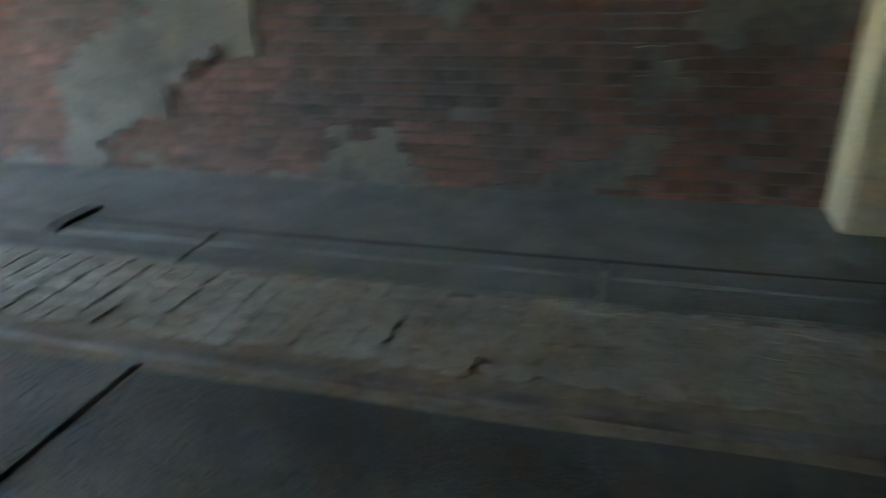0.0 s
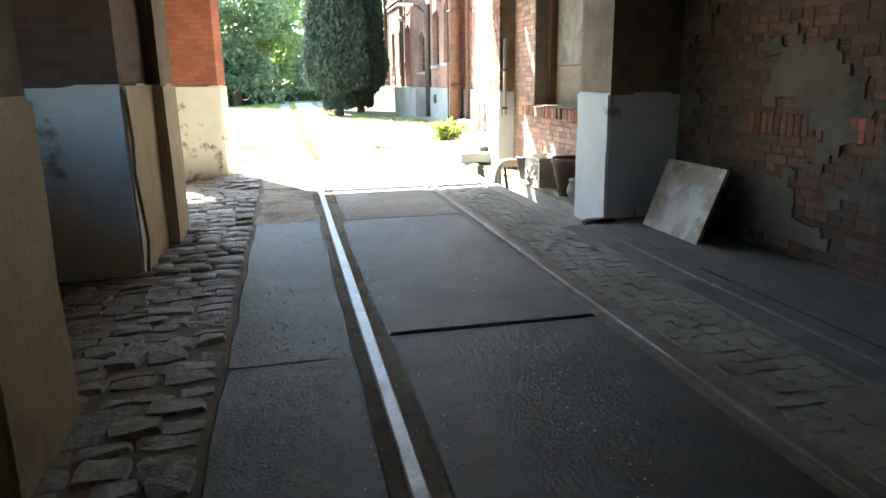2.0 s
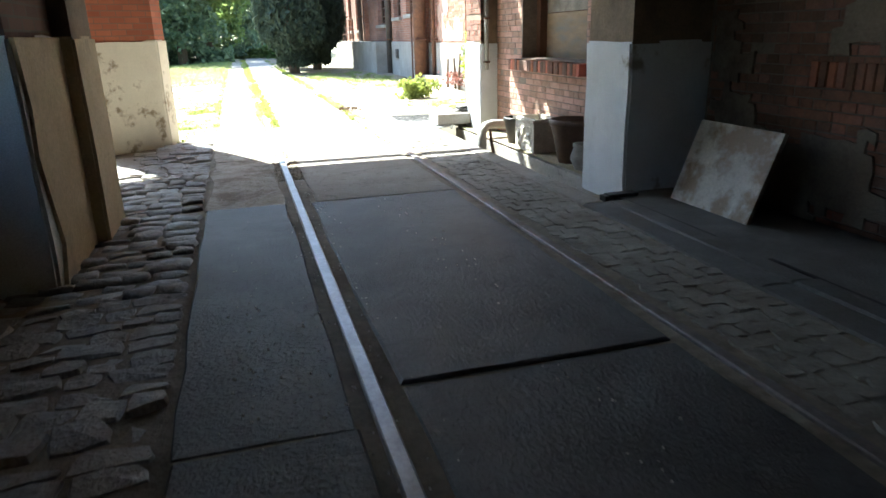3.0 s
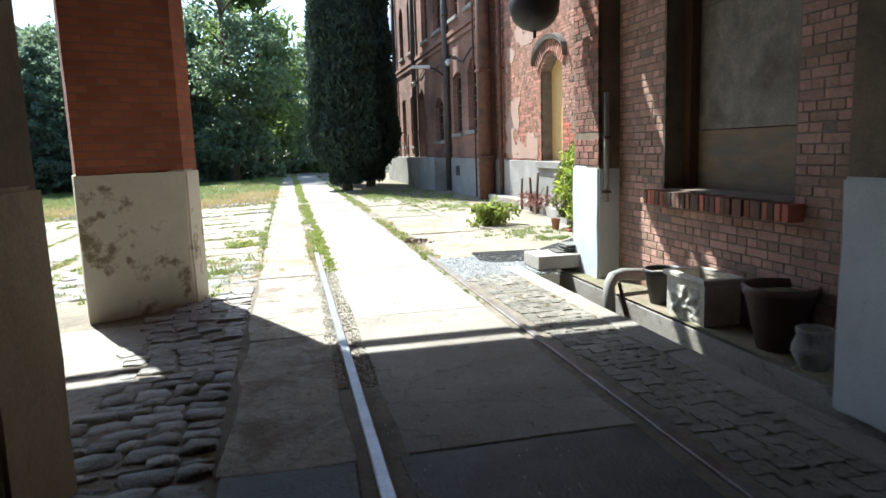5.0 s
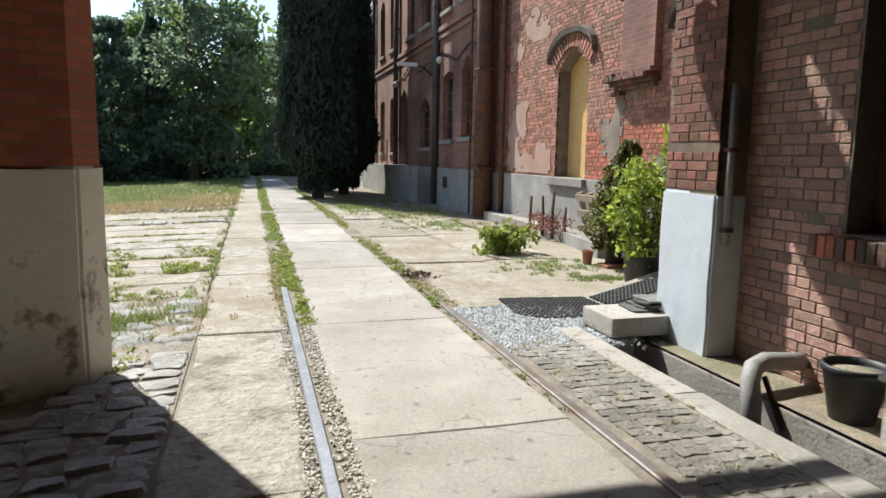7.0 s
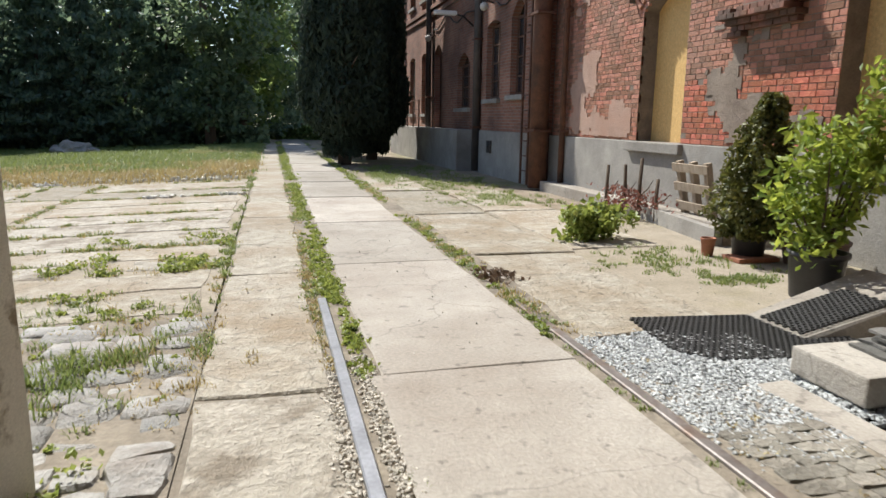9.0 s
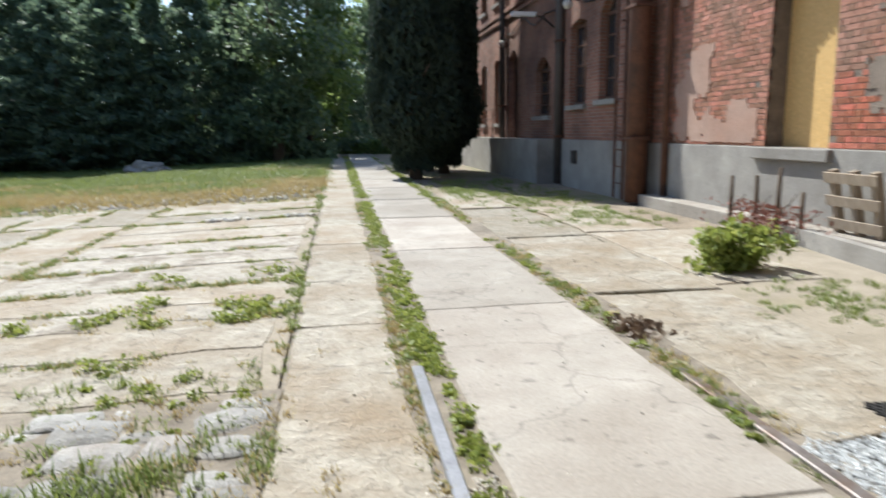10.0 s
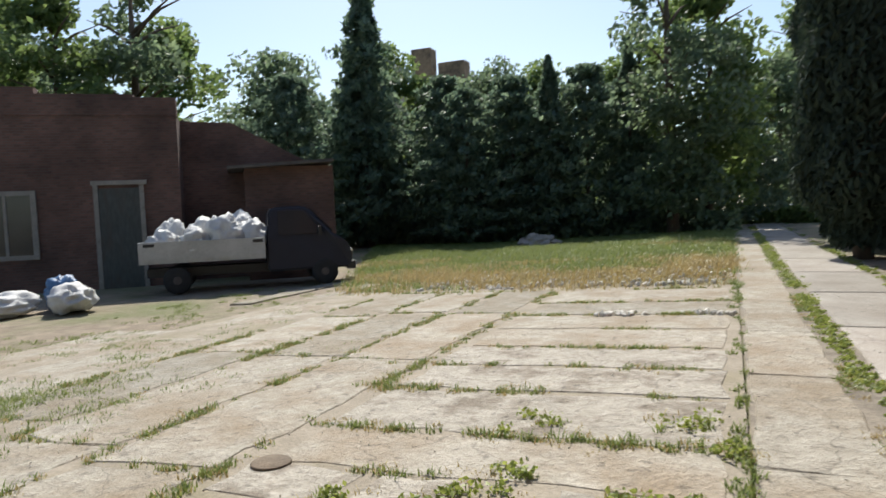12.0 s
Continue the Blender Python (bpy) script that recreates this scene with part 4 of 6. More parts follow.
spots = [(rnd.gauss(-7.0, 0.7), rnd.gauss(17.0, 0.8), rnd.uniform(0.8, 1.5)) for _ in range(320)] + \
        [(rnd.gauss(-8.4, 1.4), rnd.gauss(19.4, 1.0), rnd.uniform(0.6, 1.2)) for _ in range(220)] + \
        [(rnd.uniform(-12, -7), rnd.uniform(20, 27), rnd.uniform(0.5, 1.1)) for _ in range(260)]
spots = [q for q in spots if noise.noise(Vector((q[0] * 1.1, q[1] * 1.1, 3.0))) > -0.12]
blades("verge_grass", spots, GRASS, "green grass on the worn verge", 39, 0.055, 26, 0.14, 0.004)

# ---- yard slabs ----
yard = tagged(new("pavement"), "weathered concrete yard slabs with grassy joints", "pavement", kind="structure")
rng = random.Random(14)
for x0, x1, y0, y1 in ((-3.8, -0.8, 14.4, 25.6), (-9.2, -3.8, 13.3, 25.8)):
    tagged(raw("slab_bed", [(x0, y0, level(x0) - 0.013), (x1, y0, level(x1) - 0.013), (x1, y1, level(x1) - 0.013), (x0, y1, level(x0) - 0.013)], [(0, 1, 2, 3)], DRY_SOIL),
           "sandy soil between the yard slabs", "soil", kind="structure")
ROWS = [14.42, 15.2, 15.95, 16.55, 17.3, 18.4, 19.3, 20.2, 21.3, 22.4, 23.6, 25.2]
joint_spots = []
for i, (y0, y1) in enumerate(zip(ROWS, ROWS[1:]), -1):
    if i == 1:
        x = -3.7
        while x < -1.0:
            w = rng.uniform(0.35, 0.8)
            if rng.random() < 0.75:
                slab("slab", x, min(x + w, -0.92), y0 + rng.uniform(0.03, 0.12), y1 - rng.uniform(0.03, 0.12), -0.006, ROUGH_CONCRETE, yard, rng, 0.045, flat=False)
            x += w + rng.uniform(0.04, 0.15)
        continue
    for x0, x1 in ((-3.72 + rng.uniform(-0.04, 0.08), -0.9),):
        slab("slab", x0 + 0.02, x1 - 0.02, y0 + 0.035, y1 - 0.035, -0.001 - rng.uniform(0, 0.007), ROUGH_CONCRETE if i in (3, 4, 5) else YARD_CONCRETE, yard, rng, 0.045, flat=False)
    for _ in range(rng.randint(2, 5)):
        cx = rng.uniform(-3.6, -0.95)
        joint_spots += [(cx + rng.gauss(0, 0.16), y0 + rng.gauss(0, 0.025), rng.uniform(0.4, 1.0)) for _ in range(rng.randint(2, 6))]
COLS = [-3.85, -4.95, -6.1, -7.3]
for x1, x0 in zip(COLS, COLS[1:]):
    y = 13.4 + rng.uniform(0, 0.6)
    while y < 25:
        y2 = min(y + rng.uniform(2.7, 3.3), 25.4)
        slab("slab", x0 + 0.05, x1 - 0.05, y + 0.03, y2 - 0.03, -0.001 - rng.uniform(0, 0.007), YARD_CONCRETE, yard, rng, 0.06, flat=False)
        joint_spots += [(rng.uniform(x0, x1), y2 + rng.gauss(0, 0.03), rng.uniform(0.5, 1.0)) for _ in range(9)]
        y = y2
    for _ in range(9):
        cy = rng.uniform(13.5, 25.3)
        joint_spots += [(x1 + rng.gauss(0, 0.035), cy + rng.gauss(0, 0.22), rng.uniform(0.4, 1.0)) for _ in range(6)]
for x0, x1, y0, y1 in ((-8.9, -7.5, 17.5, 20.6), (-8.9, -7.6, 20.8, 24.0), (-10.4, -9.1, 18.3, 21.2), (-9.3, -8.8, 24.2, 33), (-10.7, -10.2, 24.4, 33)):
    slab("slab", x0, x1, y0, y1, -0.012, YARD_CONCRETE, yard, rng, 0.05, flat=False)
for _ in range(26):
    cy, cx = rng.choice(ROWS[4:]), rng.uniform(-3.7, -0.95)
    joint_spots += [(cx + rng.gauss(0, 0.22), cy + rng.gauss(0, 0.035), rng.uniform(0.5, 1.1)) for _ in range(9)]
for _ in range(60):
    cx, cy = rng.choice(COLS), rng.uniform(13.6, 25.2)
    joint_spots += [(cx + rng.gauss(0, 0.05), cy + rng.gauss(0, 0.25), rng.uniform(0.4, 1.1)) for _ in range(7)]
blades("joint_grass", joint_spots, GRASS, "grass tufts growing in the slab joints", 41, 0.075, 22, 0.075, 0.005)
blades("dry_joint_grass", [(x + rng.gauss(0, 0.05), y + rng.gauss(0, 0.05), s) for x, y, s in joint_spots], DRY_GRASS, "dry grass in the slab joints", 42, 0.06, 18, 0.085, 0.005)
clumps = [(x + rng.gauss(0, 0.085), y - YARD_Y + rng.gauss(0, 0.06), rng.uniform(0.5, 1.2)) for x, y in
          ((-1.45, 16.75), (-1.2, 16.72), (-0.98, 16.6), (-1.33, 16.28), (-1.13, 16.3), (-2.3, 16.45), (-2.25, 16.75), (-1.95, 17.0), (-1.9, 16.3), (-2.85, 16.5), (-0.86, 16.4),
           (-3.4, 15.3), (-2.7, 15.25), (-1.9, 15.3), (-2.1, 17.9), (-1.15, 18.05), (-0.85, 17.6)) for _ in range(4)]
weeds("joint_weeds", clumps, WEED, "leafy weeds between worn slabs", 43, 0.026, 26, 0.09, 0.09)
blades("joint_tufts", [(x + rng.gauss(0, 0.05), y + rng.gauss(0, 0.04), s) for x, y, s in clumps], GRASS, "grass tufts between worn slabs", 48, 0.08, 18, 0.06, 0.004)
blades("dry_tufts", [(x + rng.gauss(0, 0.12), y + rng.gauss(0, 0.09), s) for x, y, s in clumps], DRY_GRASS, "dry straw-coloured tufts between worn slabs", 49, 0.06, 22, 0.1, 0.004)
for x0, x1, y0, y1 in ((1.66, 2.85, 13.32, 16.1), (1.66, 2.85, 16.15, 19.2), (1.66, 2.85, 19.25, 22.6), (2.95, 4.1, 16.3, 19.4),
                       (2.95, 4.1, 19.5, 22.6), (1.68, 2.8, 22.7, 25.8)):
    slab("slab", x0, x1, y0, y1, -0.012, YARD_CONCRETE, yard, rng, 0.04)
tagged(raw("soil_patch", [(2.75, 12.9, -0.03), (5.5, 12.9, -0.03), (5.5, 19.5, -0.03), (2.9, 19.5, -0.03)], [(0, 1, 2, 3)], DRY_SOIL), "bare sandy soil beside the facade", "soil", kind="structure")
# inspection cover
cover = thing("drain_cover", (-3.58, 16.52, level(-3.58) + 0.0), "round brown-grey iron cover set in the yard slabs", "drain cover")
part("plate", lathe(bmesh.new(), [(0.125, -0.02), (0.13, 0.006), (0.12, 0.012), (0.03, 0.013)], 20), BROWN_PLASTER, cover)

settle(before)
# ---- cobbles ----
rng = random.Random(3)
stones = [stone_mesh("cobble", rng, COBBLE, 8, 0.2, 0.92, 0.87) for i in range(10)]
count = 0
far_v, far_f = [], []


def lay(x, y, sx, sy, sz, turn, parent, kinds, single, uneven=1.0):
    global far_v, far_f
    z = level(x) - 0.028 + uneven * rng.uniform(-0.012, 0.01)
    m = Matrix.Translation((x, y, z)) @ Matrix.Rotation(turn, 4, "Z") @ Matrix.Rotation(uneven * rng.uniform(-0.08, 0.08), 4, "X") @ Matrix.Diagonal((sx, sy, sz, 1))
    me = rng.choice(kinds)
    if single:
        ob = new("stone", me)
        ob.parent = parent
        ob.matrix_world = m
    else:
        k = len(far_v)
        far_v += [tuple(m @ v.co) for v in me.vertices]
        far_f += [tuple(i + k for i in p.vertices) for p in me.polygons]


tagged(raw("cobble_bed", [(-4.2, 0, level(-4.2) - 0.004), (-0.77, 0, -0.003), (-0.77, 14.74, -0.003), (-4.2, 14.74, level(-4.2) - 0.004)], [(0, 1, 2, 3)], DIRT_FILL), "packed dirt between the cobbles", "dirt", kind="structure")
cobbles = tagged(new("pavement_cobbles"), "rough grey fieldstone cobbles along the track", "cobbles", kind="structure")
y = 0.0
while y < 14.55:
    row = rng.uniform(0.12, 0.2) if y < 12.4 else rng.uniform(0.16, 0.28)
    x = -0.78
    lim = -1.42 if y < 12.6 else -3.9
    if 4.1 < y < 6.4:
        lim = -2.4
    if 8.1 < y < 11.5:
        lim = -1.55
    while x > lim:
        w = rng.uniform(0.14, 0.3) if y < 12.4 else rng.uniform(0.18, 0.42)
        if not (y > 13.2 and rng.random() < 0.1):
            single = count < 300 and (12.6 < y or 6.0 < y < 9.5)
            count += single
            lay(x - w / 2, y + row / 2 + rng.uniform(-0.02, 0.02), w * 1.02, row * 1.03, 0.22 if y < 12.4 else 0.185, rng.uniform(-0.16, 0.16), cobbles, stones, single, 1.5)
        x -= w
    y += row
tagged(raw("far_stones", far_v, far_f, COBBLE, cobbles), kind="stuff")
far_v, far_f = [], []
tagged(raw("sett_bed", [(1.56, -7.0, -0.013), (2.2, -7.0, -0.013), (2.2, 12.3, -0.013), (1.56, 12.3, -0.013)], [(0, 1, 2, 3)], DIRT_FILL), "packed dirt between the setts", "dirt", kind="structure")
setts = tagged(new("pavement_setts"), "narrow strip of small yellowish stone setts", "setts", kind="structure")
sett_kinds = []
for i in range(8):
    sett_kinds.append(stone_mesh("sett", rng, SETT, 8, 0.15, 0.95, 0.93))
count = 0
y = -7.0
while y < 12.2:
    x = 1.6 + rng.uniform(0, 0.04)
    row = rng.uniform(0.1, 0.14) if y < 8.5 else rng.uniform(0.085, 0.11)
    while x < 2.14:
        w = rng.uniform(0.09, 0.16)
        w = min(w, 2.19 - x)
        single = count < 300 and y > 8.9
        count += single
        lay(x + w / 2, y + row / 2, w * 1.03, row * 1.03, 0.18, rng.uniform(-0.1, 0.1), setts, sett_kinds, single, 0.3 if y > 8.5 else 0.45)
        x += w
    y += row
tagged(raw("far_stones", far_v, far_f, SETT, setts), kind="stuff")
blades("sett_grass", [(rng.uniform(1.6, 2.2), rng.gauss(11.4, 0.6), rng.uniform(0.3, 0.7)) for _ in range(80)], DRY_GRASS, "dry grass between the setts", 44, 0.07, 12, 0.05)
weeds("cobble_weeds", [(rng.uniform(-3.6, -0.9), rng.uniform(12.7, 15.1), rng.uniform(0.3, 0.8)) for _ in range(60)] + [(-1.15, 12.45, 1.5), (-1.25, 12.3, 1.2)], WEED, "weeds growing between cobbles", 45)
blades("cobble_grass", [(rng.uniform(-3.6, -0.85), rng.uniform(12.8, 15.2), rng.uniform(0.4, 1.0)) for _ in range(150)]
       + [(rng.gauss(-1.45, 0.2), rng.gauss(13.6, 0.25), rng.uniform(0.8, 1.5)) for _ in range(50)], GRASS, "grass growing between cobbles", 46, 0.09, 22, 0.08, 0.005)
blades("dry_cobble_grass", [(rng.gauss(-1.3, 0.35), rng.gauss(13.6, 0.7), rng.uniform(0.4, 1.0)) for _ in range(110)], DRY_GRASS, "dry yellow grass between cobbles", 47, 0.08, 20, 0.08, 0.005)


def pebbles(name, label, material, spots, size, seed, base=-0.035):
    r = random.Random(seed)
    kinds = [stone_mesh("pebble", r, material, 5, 0.4, 0.1) for _ in range(4)]
    v, f = [], []
    for x, y in spots:
        m = Matrix.Translation((x, y, level(x) + base + r.uniform(0, 0.012))) @ Euler((r.uniform(-0.5, 0.5), r.uniform(-0.5, 0.5), r.uniform(0, 6))).to_matrix().to_4x4() \
            @ Matrix.Diagonal([size * r.uniform(0.6, 1.4) for _ in range(3)] + [1])
        me = r.choice(kinds)
        k = len(v)
        v += [tuple(m @ p.co) for p in me.vertices]
        f += [tuple(i + k for i in p.vertices) for p in me.polygons]
    tagged(raw(name, v, f, material), label, "gravel", kind="stuff")


pebbles("rail_pebbles", "pale pebbles packed along the rail", PEBBLE, [(rng.choice((-0.085, 0.12)) + rng.gauss(0, 0.03), rng.uniform(9, 13.6)) for _ in range(3200)], 0.022, 51, -0.016)
spots = []
while len(spots) < 8500:
    x, y = rng.uniform(1.56, 2.75), rng.uniform(11.5, 13.4)
    if y > 11.65 + abs(x - 1.95) * 0.5 + rng.gauss(0, 0.12) and y < 13.3 - max(0, x - 2.1) * 0.3 + rng.gauss(0, 0.06):
        spots.append((x, y))
before = set(scene.objects)
pebbles("gravel_patch", "loose blue-grey crushed stone beside the rail", GRAVEL_MAT, spots, 0.021, 52, -0.02)
settle(before)
pebbles("yard_grit", "small loose stones strewn over the yard", PEBBLE, [(rng.uniform(-7, 4.2), rng.uniform(13.5, 26)) for _ in range(900)], 0.011, 54, -0.004)
LITTER = mat("pale_rubble", (0.58, 0.55, 0.48), (0.75, 0.72, 0.65), 9.0, 0.9, 0.3, island=0.25)
pebbles("broken_stones", "pale broken stones in a worn slab joint", LITTER, [(rng.choice((-2.5, -2.2, -1.15)) + rng.gauss(0, 0.14), 22.7 + rng.gauss(0, 0.07)) for _ in range(60)]
        + [(rng.uniform(-7, -0.9), 26.0 + abs(rng.gauss(0, 2.3))) for _ in range(380)], 0.07, 55, 0.0)
pebbles("stray_gravel", "stray grit on the passage floor", PEBBLE, [(rng.choice((0.14, -0.1, -0.45, 0.8)) + rng.gauss(0, 0.08), rng.uniform(1, 9)) for _ in range(500)], 0.009, 53, -0.003)

# pale concrete floor of the porch, west of the cobbles
porch = tagged(new("floor_porch"), "pale worn concrete slabs on the porch floor", "floor", kind="structure")
for x0, x1, y0, y1 in ((-2.75, -1.6, 8.15, 9.9), (-2.75, -1.6, 9.94, 11.4), (-4.2, -2.8, 8.15, 9.9), (-4.2, -2.8, 9.94, 12.4), (-5.7, -4.24, 8.15, 12.4)):
    slab("slab", x0, x1, y0, y1, 0.0, CONCRETE, porch, rng, 0.012, flat=False)

FACADE_BRICK = pattern_brick("facade_brick", (0.26, 0.11, 0.08), (0.36, 0.165, 0.12), (0.25, 0.2, 0.165))

# ---- facade details ----
before = set(scene.objects)
def window(name, label, x, y0, y1, z0, z1, rise, deep=0.18, bars=(1, 2), frame_mat=None, pane_mat=None, group="facade windows"):
    """A framed window set back in its opening: jambs, head, bars, panes, sill."""
    frame_mat, pane_mat = frame_mat or FRAME_BROWN, pane_mat or GLASS
    win = thing(name, (x + deep, y0, z0), label, "window", group, "structure")
    w, h, t = y1 - y0, z1 - z0, 0.07
    bm = bmesh.new()
    for a, b in ((0, t), (w - t, w)):
        box(bm, -0.03, 0.04, a, b, 0, h + rise * 0.4)
    box(bm, -0.028, 0.038, t, w - t, 0.0, t)
    box(bm, -0.028, 0.038, t, w - t, h - t / 2, h + t / 2)
    part("window_frame", bm, frame_mat, win)
    for i in range(1, bars[0] + 1):
        part("mullion", one_box(-0.025, 0.03, w * i / (bars[0] + 1) - 0.03, w * i / (bars[0] + 1) + 0.03, t, h + rise * 0.8), frame_mat, win)
    for i in range(1, bars[1] + 1):
        part("glazing_bar", one_box(-0.02, 0.025, t, w - t, h * i / (bars[1] + 1) - 0.018, h * i / (bars[1] + 1) + 0.018), frame_mat, win)
    for i in range(bars[0] + 1):
        a, b = w * i / (bars[0] + 1), w * (i + 1) / (bars[0] + 1)
        part("pane", one_box(0.01, 0.016, a + 0.02, b - 0.02, 0.03, h + rise * 1.05), pane_mat, win)
    part("window_sill", one_box(-deep - 0.1, 0.05, -0.1, w + 0.1, -0.12, -0.005, 0.012), GREY_PLASTER, win, "grey stone sill")
    return win


def boarded(name, label, x, y0, y1, z0, z1, rise, deep=0.27):
    win = thing(name, (x + deep, y0, z0), label, "window", "boarded windows", "structure")
    w, h = y1 - y0, z1 - z0
    bm = bmesh.new()
    pts = [(0.0, 0.0), (w, 0.0), (w, h)] + [(w - w * i / 10, h + rise * 1.05 * math.sin(math.pi * i / 10)) for i in range(1, 10)] + [(0.0, h)]
    front = [bm.verts.new((0, a, b)) for a, b in pts]
    back = [bm.verts.new((0.02, a, b)) for a, b in pts]
    bm.faces.new(front)
    bm.faces.new(back[::-1])
    for i in range(len(pts)):
        bm.faces.new((front[i], back[i], back[(i + 1) % len(pts)], front[(i + 1) % len(pts)]))
    bmesh.ops.recalc_face_normals(bm, faces=bm.faces[:])
    part("board", bm, CHIPBOARD, win, "yellow chipboard sheet closing the opening")
    part("window_sill", one_box(-deep - 0.14, 0.0, -0.16, w + 0.14, -0.16, -0.005, 0.015), GREY_PLASTER, win, "thick grey concrete sill")
    return win


for i, h in enumerate(NEAR_OPENINGS):
    boarded("window_%d" % (i + 1), "arched brick window closed with yellow chipboard", X1, *h)
for i, h in enumerate(FAR_OPENINGS):
    if i == 3:
        door = thing("door_1", (X2 + 0.2, h[0], h[2]), "tall dark brown arched double door", "door", kind="structure")
        for k in (0, 1):
            part("door_leaf", one_box(0, 0.05, k * 0.55 + 0.01, k * 0.55 + 0.54, 0, 2.8, 0.01), FRAME_BROWN, door)
        part("door_handle", tube(bmesh.new(), [(-0.05, 0.5, 1.0), (-0.05, 0.5, 1.15)], 0.015, 6), BLACK_IRON, door)
    else:
        window("window_%d" % (i + 10), "arched factory window with dark panes and old frame", X2, *h, bars=(1, 3) if h[1] - h[0] > 0.95 else (1, 2),
               frame_mat=FRAME_WHITE if i in (4, 5) else FRAME_BROWN)

courses(wall_near, ("x", X1), 13.0, 22.95, 1.11, 7.0, BRICK, BRICK_JOINED, -1, in_hole(NEAR_OPENINGS), near=(15.5, 18.2, 1.1, 2.0), skip=0.004)
# brick arches over the boarded windows and a broken cornice between them
for y0, y1 in ((18.25, 19.5), (14.3, 15.45)):
    bm = bmesh.new()
    w = y1 - y0
    for i in range(17):
        f = (i + 0.5) / 17
        y, z = y0 - 0.1 + (w + 0.2) * f, 3.17 + 0.36 * math.sin(math.pi * f)
        lean = math.cos(math.pi * f) * 0.75
        box(bm, -0.05, 0.03, -0.033, 0.033, 0, 0.24, m=Matrix.Translation((X1, y, z)) @ Matrix.Rotation(lean, 4, "X"))
    tagged(link("trim_arch", bm, BRICK_JOINED), "brick arch over a boarded window", "arch", kind="structure")
# projecting label course over each arch
for y0, y1 in ((18.25, 19.5), (14.3, 15.45)):
    bm = bmesh.new()
    w, mid = y1 - y0, (y0 + y1) / 2
    arc = [(mid - (w / 2 + 0.3) * math.cos(math.pi * i / 16), 3.3 + 0.47 * math.sin(math.pi * i / 16)) for i in range(17)]
    for (ya, za), (yb, zb) in zip(arc, arc[1:]):
        ring = [bm.verts.new(p) for p in ((X1 + 0.01, ya, za), (X1 - 0.11, ya, za), (X1 - 0.13, ya, za + 0.1), (X1 + 0.01, ya, za + 0.12))]
        far = [bm.verts.new(p) for p in ((X1 + 0.01, yb, zb), (X1 - 0.11, yb, zb), (X1 - 0.13, yb, zb + 0.1), (X1 + 0.01, yb, zb + 0.12))]
        for i in range(4):
            bm.faces.new((ring[i], ring[(i + 1) % 4], far[(i + 1) % 4], far[i]))
    bmesh.ops.remove_doubles(bm, verts=bm.verts[:], dist=0.001)
    bmesh.ops.recalc_face_normals(bm, faces=bm.faces[:])
    tagged(link("trim_label_course", bm, DARK_MORTAR), "dark projecting label course over a brick arch", "arch", kind="structure")
# pilaster ending in a stepped, broken corbel
corbel = thing("trim_pilaster", (0, 0, 0), "brick pilaster ending in a broken stepped corbel", "pilaster", kind="structure")
part("shaft", one_box(X1 - 0.13, X1 + 0.01, 16.02, 16.95, 2.83, 9.0, 0.008), FACADE_BRICK, corbel)
for z, d, a, b in ((2.76, 0.2, 15.98, 17.25), (2.69, 0.25, 15.96, 17.32), (2.62, 0.16, 16.0, 17.2), (2.55, 0.1, 16.05, 17.25), (2.48, 0.13, 16.95, 17.32)):
    y = a
    while y < b:
        if rng.random() > 0.05:
            part("brick", one_box(X1 - d - rng.uniform(0, 0.02), X1 + 0.01, y, y + 0.115, z, z + 0.064, 0.005), BRICK_DARK, corbel)
        y += 0.124



def patch(name, label, plane_x, facing, y0, y1, z0, z1, keep, material, cell=0.07, out=0.02, seed=0.0):
    """Old plaster left on a wall in torn patches."""
    bm = bmesh.new()
    ny, nz = int((y1 - y0) / cell), int((z1 - z0) / cell)
    on = set()
    for i in range(ny):
        for j in range(nz):
            p = Vector((seed, (y0 + i * cell) * 0.9, (z0 + j * cell) * 1.1))
            if noise.fractal(p, 1.0, 2.0, 4) + keep(i / ny, j / nz) > 0:
                on.add((i, j))
    grid = {}

    def corner(i, j):
        if (i, j) not in grid:
            y, z = y0 + i * cell, z0 + j * cell
            q = noise.noise_vector(Vector((seed, y * 9, z * 9))) * cell * 0.45
            o = out + 0.006 * noise.noise(Vector((seed, y * 2, z * 2)))
            grid[i, j] = bm.verts.new((plane_x + facing * o, y + q.y, z + q.z)), bm.verts.new((plane_x - facing * 0.02, y + q.y, z + q.z))
        return grid[i, j]

    for i, j in on:
        c = [corner(i, j), corner(i + 1, j), corner(i + 1, j + 1), corner(i, j + 1)]
        bm.faces.new([v[0] for v in c])
        for (di, dj), a, b in (((0, -1), 0, 1), ((1, 0), 1, 2), ((0, 1), 2, 3), ((-1, 0), 3, 0)):
            if (i + di, j + dj) not in on:
                bm.faces.new((c[a][0], c[b][0], c[b][1], c[a][1]))
    bmesh.ops.recalc_face_normals(bm, faces=bm.faces[:])
    return tagged(link(name, bm, material), label, "plaster", kind="structure")


